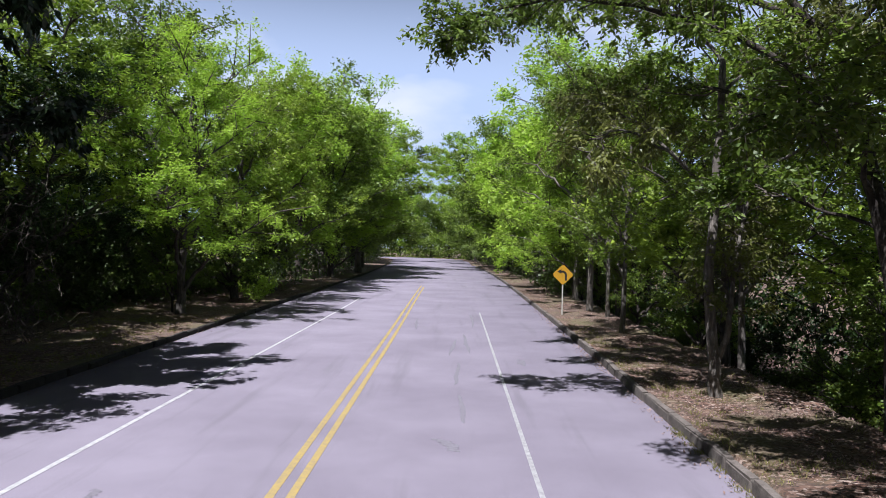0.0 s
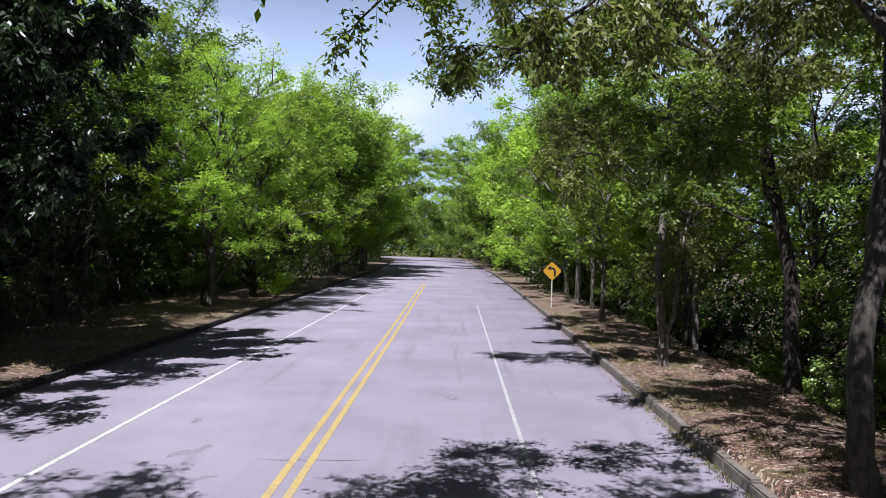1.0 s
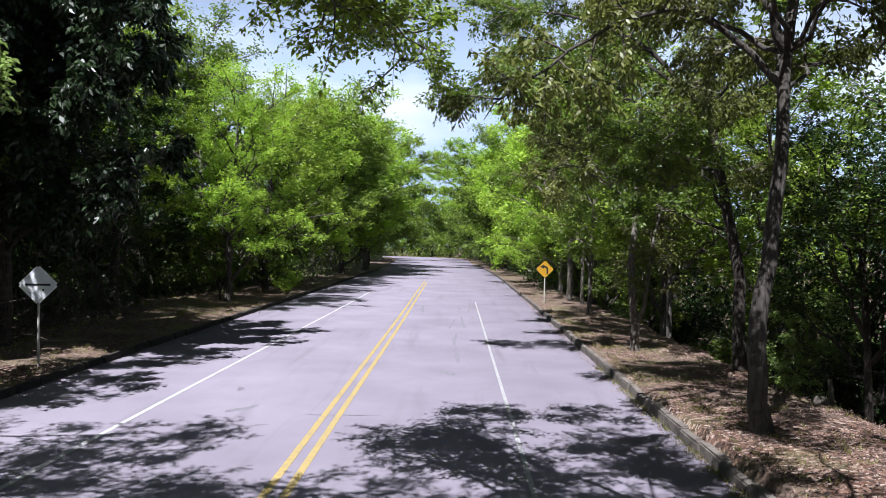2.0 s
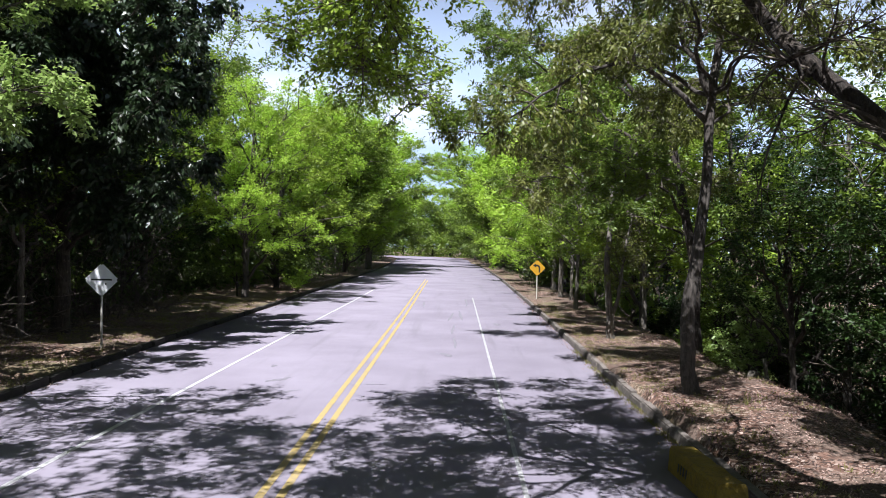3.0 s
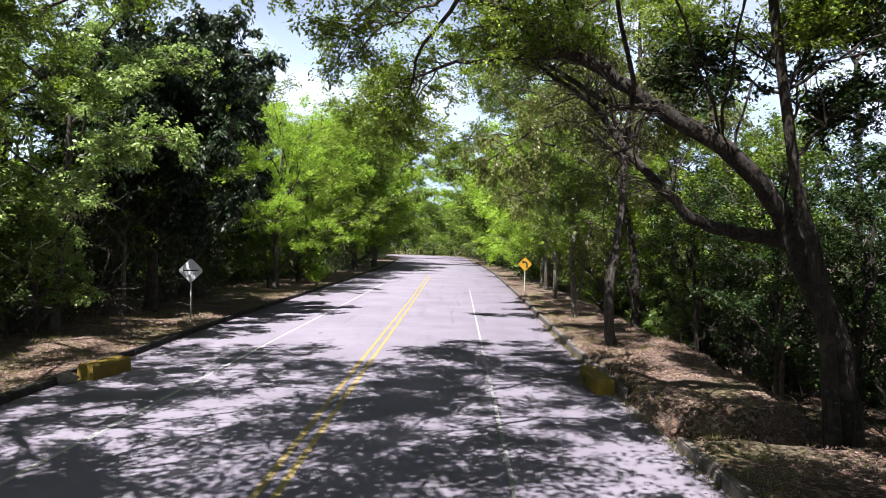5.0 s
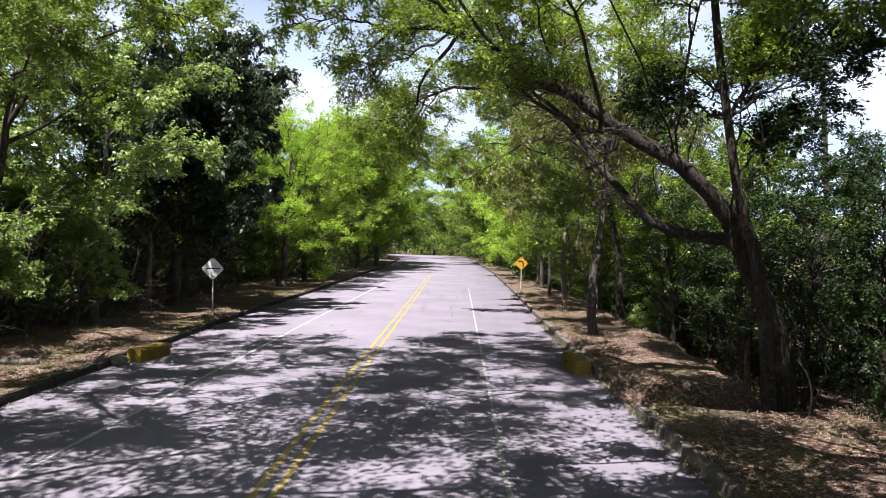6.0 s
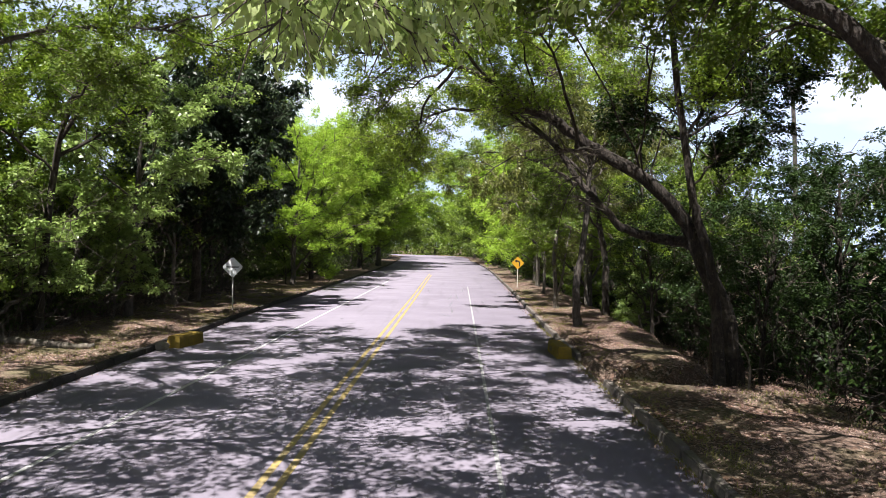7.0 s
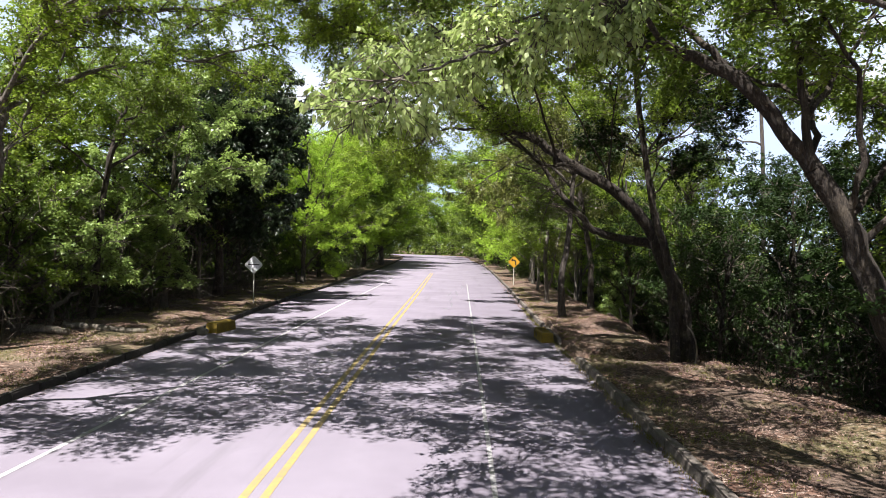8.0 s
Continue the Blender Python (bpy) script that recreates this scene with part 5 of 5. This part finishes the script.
rng = np.random.default_rng(51)
scatter_leaves("undergrowth", np.vstack([clumped(rng, 26000, -19, -14.2, -16, 60, 4.6, land, 0.38, 30)]), 0.22, M_UNDER_SHADED, "tangled undergrowth below the trees, leaves darkened for shade", "undergrowth", 52)
# bank undergrowth and woods behind: shade painted into the leaves
scatter_leaves("undergrowth", np.vstack([clumped(rng, 21000, 11.8, 17.5, 4, 60, 3.4, land, 0.38, 30), clumped(rng, 4200, 12.6, 17.5, -16, 4, 2.6, land, 0.38, 30)]), 0.22, M_SHADED, "tangled undergrowth on the low bank, leaves darkened for shade", "undergrowth", 53)
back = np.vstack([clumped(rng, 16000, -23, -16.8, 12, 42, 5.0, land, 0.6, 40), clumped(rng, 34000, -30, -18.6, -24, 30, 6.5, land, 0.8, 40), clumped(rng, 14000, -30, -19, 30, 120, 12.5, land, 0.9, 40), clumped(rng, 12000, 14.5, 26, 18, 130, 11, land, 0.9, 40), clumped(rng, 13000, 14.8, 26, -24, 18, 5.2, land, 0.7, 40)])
scatter_leaves("deep_woods", back, 0.62, M_SHADED, "dense woods behind the roadside trees, leaves darkened for shade", "woods", 55, small=True)
hedge = []
for _ in range(1150):
    y = 50 + 250 * rng.random() ** 1.3
    side = rng.random() < 0.5
    d = 3.2 + 5.0 * rng.random() ** 1.5
    x = float(edge(LEFT, y)) - d if side else float(edge(RIGHT, y)) + d - 0.4
    c = np.array([x, y, (4.0 + 0.012 * y) * rng.random() ** 1.2 * min(1.0, d / 4.5)])
    hedge.append(c + rng.normal(0, 0.5 + 0.002 * y, (30, 3)))
hedge = np.vstack(hedge)
hedge[:, 2] = np.maximum(hedge[:, 2], 0.1)
# far scrub takes the darkened leaves for the shade at the trees' feet
scatter_leaves("hedgerow", hedge, 0.36, M_UNDER_SHADED, "leafy scrub along the far road edges", "hedge", 56, small=True)
end = []
for _ in range(620):
    y = rng.uniform(214, 262)
    x = rng.uniform(float(edge(RIGHT, y)) + 2.5, 26)
    end.append(np.array([x, y, 17 * rng.random() ** 1.4]) + rng.normal(0, 1.1, (36, 3)))
for _ in range(620):
    end.append(np.array([rng.uniform(-90, 0), rng.uniform(395, 450), 18 * rng.random() ** 1.5]) + rng.normal(0, 1.4, (36, 3)))
end = np.vstack(end)
end[:, 2] = np.maximum(end[:, 2], 0.1)
scatter_leaves("woods_beyond", end, 0.8, M_GREEN, "woods where the road bends away", "woods", 57, small=True)
ring = []
for _ in range(1500):
    a = rng.uniform(0, 2 * math.pi)
    d = rng.uniform(0, 1) ** 0.7
    x, y = math.sin(a) * (45 + 160 * d), 60 + math.cos(a) * (110 + 190 * d)
    if edge(LEFT, y) - 7 < x < edge(RIGHT, y) + 7:
        continue
    ring.append(np.array([x, y, rng.uniform(0, 1) ** 0.8 * 13]) + rng.normal(0, 1.3, (36, 3)))
ring = np.vstack(ring)
ring[:, 2] = np.maximum(ring[:, 2], 0.1)
scatter_leaves("far_woods", ring, 1.1, M_GREEN, "distant woods closing the view", "woods", 54, small=True)


def tangle(name, n, x0, x1, y0, y1, high, label, seed, mat):
    """Thin wandering stems and vines, some rising, some hanging and some leaning across."""
    rng = np.random.default_rng(seed)
    x, y = rng.uniform(x0, x1, n), rng.uniform(y0, y1, n)
    z = land(x, y) + np.where(rng.random(n) < 0.45, 0.0, rng.uniform(0.3, high, n))
    way = unit(rng.normal(0, 0.6, (n, 3)) + np.where(rng.random(n) < 0.7, 1.0, -0.6)[:, None] * np.array([0, 0, 1.0]))
    p = shoots(rng, np.stack([x, y, z], -1), way, rng.uniform(0.8, 3.2, n), 7, 0.30, -0.02)
    p[..., 2] = np.maximum(p[..., 2], land(p[..., 0], p[..., 1]) - 0.02)
    v, f = tubes(p, np.linspace(1, 0.35, 7)[None] * rng.uniform(0.006, 0.022, (n, 1)), 4)
    tagged(new(name, mesh_from(name, v, f, mat, True)), label, "undergrowth", kind="stuff")


tangle("bramble_stems", 1900, -15.6, -12.6, -12, 24, 4.5, "tangle of dry brown stems and vines under the trees", 58, M_TWIG)
tangle("bramble_stems", 900, 9.4, 13.5, -14, 22, 3.0, "tangle of dark stems on the shaded bank", 59, M_BARK_DARK)


# ---- leaf litter and grass ----
def on_verge(rng, n, side, lo, hi, y0, y1):
    y = rng.uniform(y0, y1, n)
    d = lo + (hi - lo) * rng.random(n)
    x = edge(LEFT, y) - d if side < 0 else edge(RIGHT, y) + d
    keep = np.array([noise.noise(Vector((a * 0.7, b * 0.7, 0))) for a, b in zip(x, y)]) > -0.22
    x, y = x[keep], y[keep]
    return np.stack([x, y, land(x, y) + 0.015], -1)


rng = np.random.default_rng(61)
pts = np.vstack([on_verge(rng, 44000, 1, 0.25, 5.0, -24, 18), on_verge(rng, 7000, 1, 0.25, 4.5, 18, 45), on_verge(rng, 32000, -1, 0.2, 6, -20, 18), on_verge(rng, 7000, -1, 0.2, 6, 18, 45)])
scatter_leaves("leaf_litter", pts, 0.054, M_LITTER, "dry brown and pink fallen leaves on the verge", "leaf litter", 62, 0.0, 2.0, 0.45)
gut = np.vstack([np.stack([edge(RIGHT, y) - np.abs(rng.normal(0, 0.16, len(y))), y, np.full(len(y), 0.006)], -1) for y in [rng.uniform(-26, 40, 2600)]] + [np.stack([edge(LEFT, y) + np.abs(rng.normal(0, 0.14, len(y))), y, np.full(len(y), 0.006)], -1) for y in [rng.uniform(-22, 30, 1200)]])
scatter_leaves("gutter_leaves", gut, 0.06, M_LITTER, "small dry leaves gathered along the kerbs", "leaf litter", 63, 0.0, 4.0)


def tufts(rng, base, per, height):
    """Grass blades in tufts: slender upright kites."""
    p = np.repeat(base, per, 0) + rng.normal(0, 0.05, (len(base) * per, 3)) * np.array([1, 1, 0])
    way = unit(rng.normal(0, 0.45, p.shape) + np.array([0, 0, 1.0]))
    return blades(rng, p, way, height, 0.012, 0.0, 0.0)


g = np.vstack([on_verge(rng, 700, 1, 0.2, 1.0, -20, 30), on_verge(rng, 2400, -1, 0.2, 4.5, -16, 30), on_verge(rng, 700, 1, 1.0, 4.5, -20, 25)])
v, f = tufts(rng, g, 9, 0.09)
tagged(new("grass", mesh_from("grass", v, f, M_GRASS)), "sparse dry grass tufts on the verges", "grass", kind="stuff")
y = rng.uniform(-24, 14, 500)
seam = np.stack([edge(RIGHT, y) - np.abs(rng.normal(0, 0.05, 500)) - 0.01, y, np.full(500, 0.0)], -1)
v, f = tufts(rng, seam, 9, 0.07)
tagged(new("gutter_weeds", mesh_from("gutter_weeds", v, f, M_GRASS)), "low yellowish weeds growing along the kerb", "weeds", kind="stuff")

# thin pale sapling and dead stem on the right bank
for nm, cps, r, lab, seed in (("sapling", [(7.4, -5.3, -0.05), (7.44, -5.3, 0.45), (7.33, -5.3, 0.85), (7.15, -5.25, 1.12)], 0.026, "thin pale curved sapling stem on the bank", 71),
                              ("dead_stem", [(9.0, 10.0, -0.05), (8.75, 9.9, 0.7), (8.5, 9.8, 1.5)], 0.07, "leaning dead stem above the bank", 72)):
    log(cps, r, lab, seed, nm)


# ---- tar stains and cracks on the road ----
def stain(x, y, length, width, turn, seed, name="tar_stain", label="dark irregular tar stain on the asphalt"):
    """A ragged thin patch lying on the road, along y before its turn."""
    rng = np.random.default_rng(seed)
    n = 22
    t = np.linspace(-0.5, 0.5, n)
    mid = np.cumsum(rng.normal(0, width * 0.10, n))
    mid -= mid.mean()
    half = width * 0.5 * np.sqrt(np.maximum(1 - (2 * t) ** 2, 0)) * rng.uniform(0.35, 1.0, n) + 0.004
    v = np.vstack([np.stack([mid - half, t * length, np.full(n, 0.003)], -1), np.stack([mid + half, t * length, np.full(n, 0.003)], -1)])
    i = np.arange(n - 1)
    ob = tagged(new(name, mesh_from(name, v, np.stack([i, i + n, i + n + 1, i + 1], -1), M_TAR)), label, "road stain")
    ob.matrix_basis = pose(x, y, 0, 0, 0, turn)


for k, (x, y, ln, wd, tu) in enumerate(((-0.1, 12.0, 0.9, 0.30, 20), (0.15, 14.8, 2.6, 0.14, 4), (0.05, 19.0, 3.4, 0.16, -3), (0.35, 25.0, 5.0, 0.18, 2), (-0.1, 24.0, 4.0, 0.14, -4), (-4.0, 7.3, 0.8, 0.28, -50),
                                        (-3.4, 6.0, 0.5, 0.16, -40), (-2.1, 7.0, 0.10, 1.6, 4), (-1.7, 31.0, 4.0, 0.14, 3), (0.7, 33.0, 6.0, 0.16, 0), (-4.6, 9.2, 0.4, 0.18, 30), (-6.4, 5.2, 0.5, 0.3, -20), (-6.0, 4.4, 0.7, 0.2, -60), (1.9, 21.0, 1.2, 0.3, 12))):
    stain(x, y, ln, wd, tu, 80 + k)
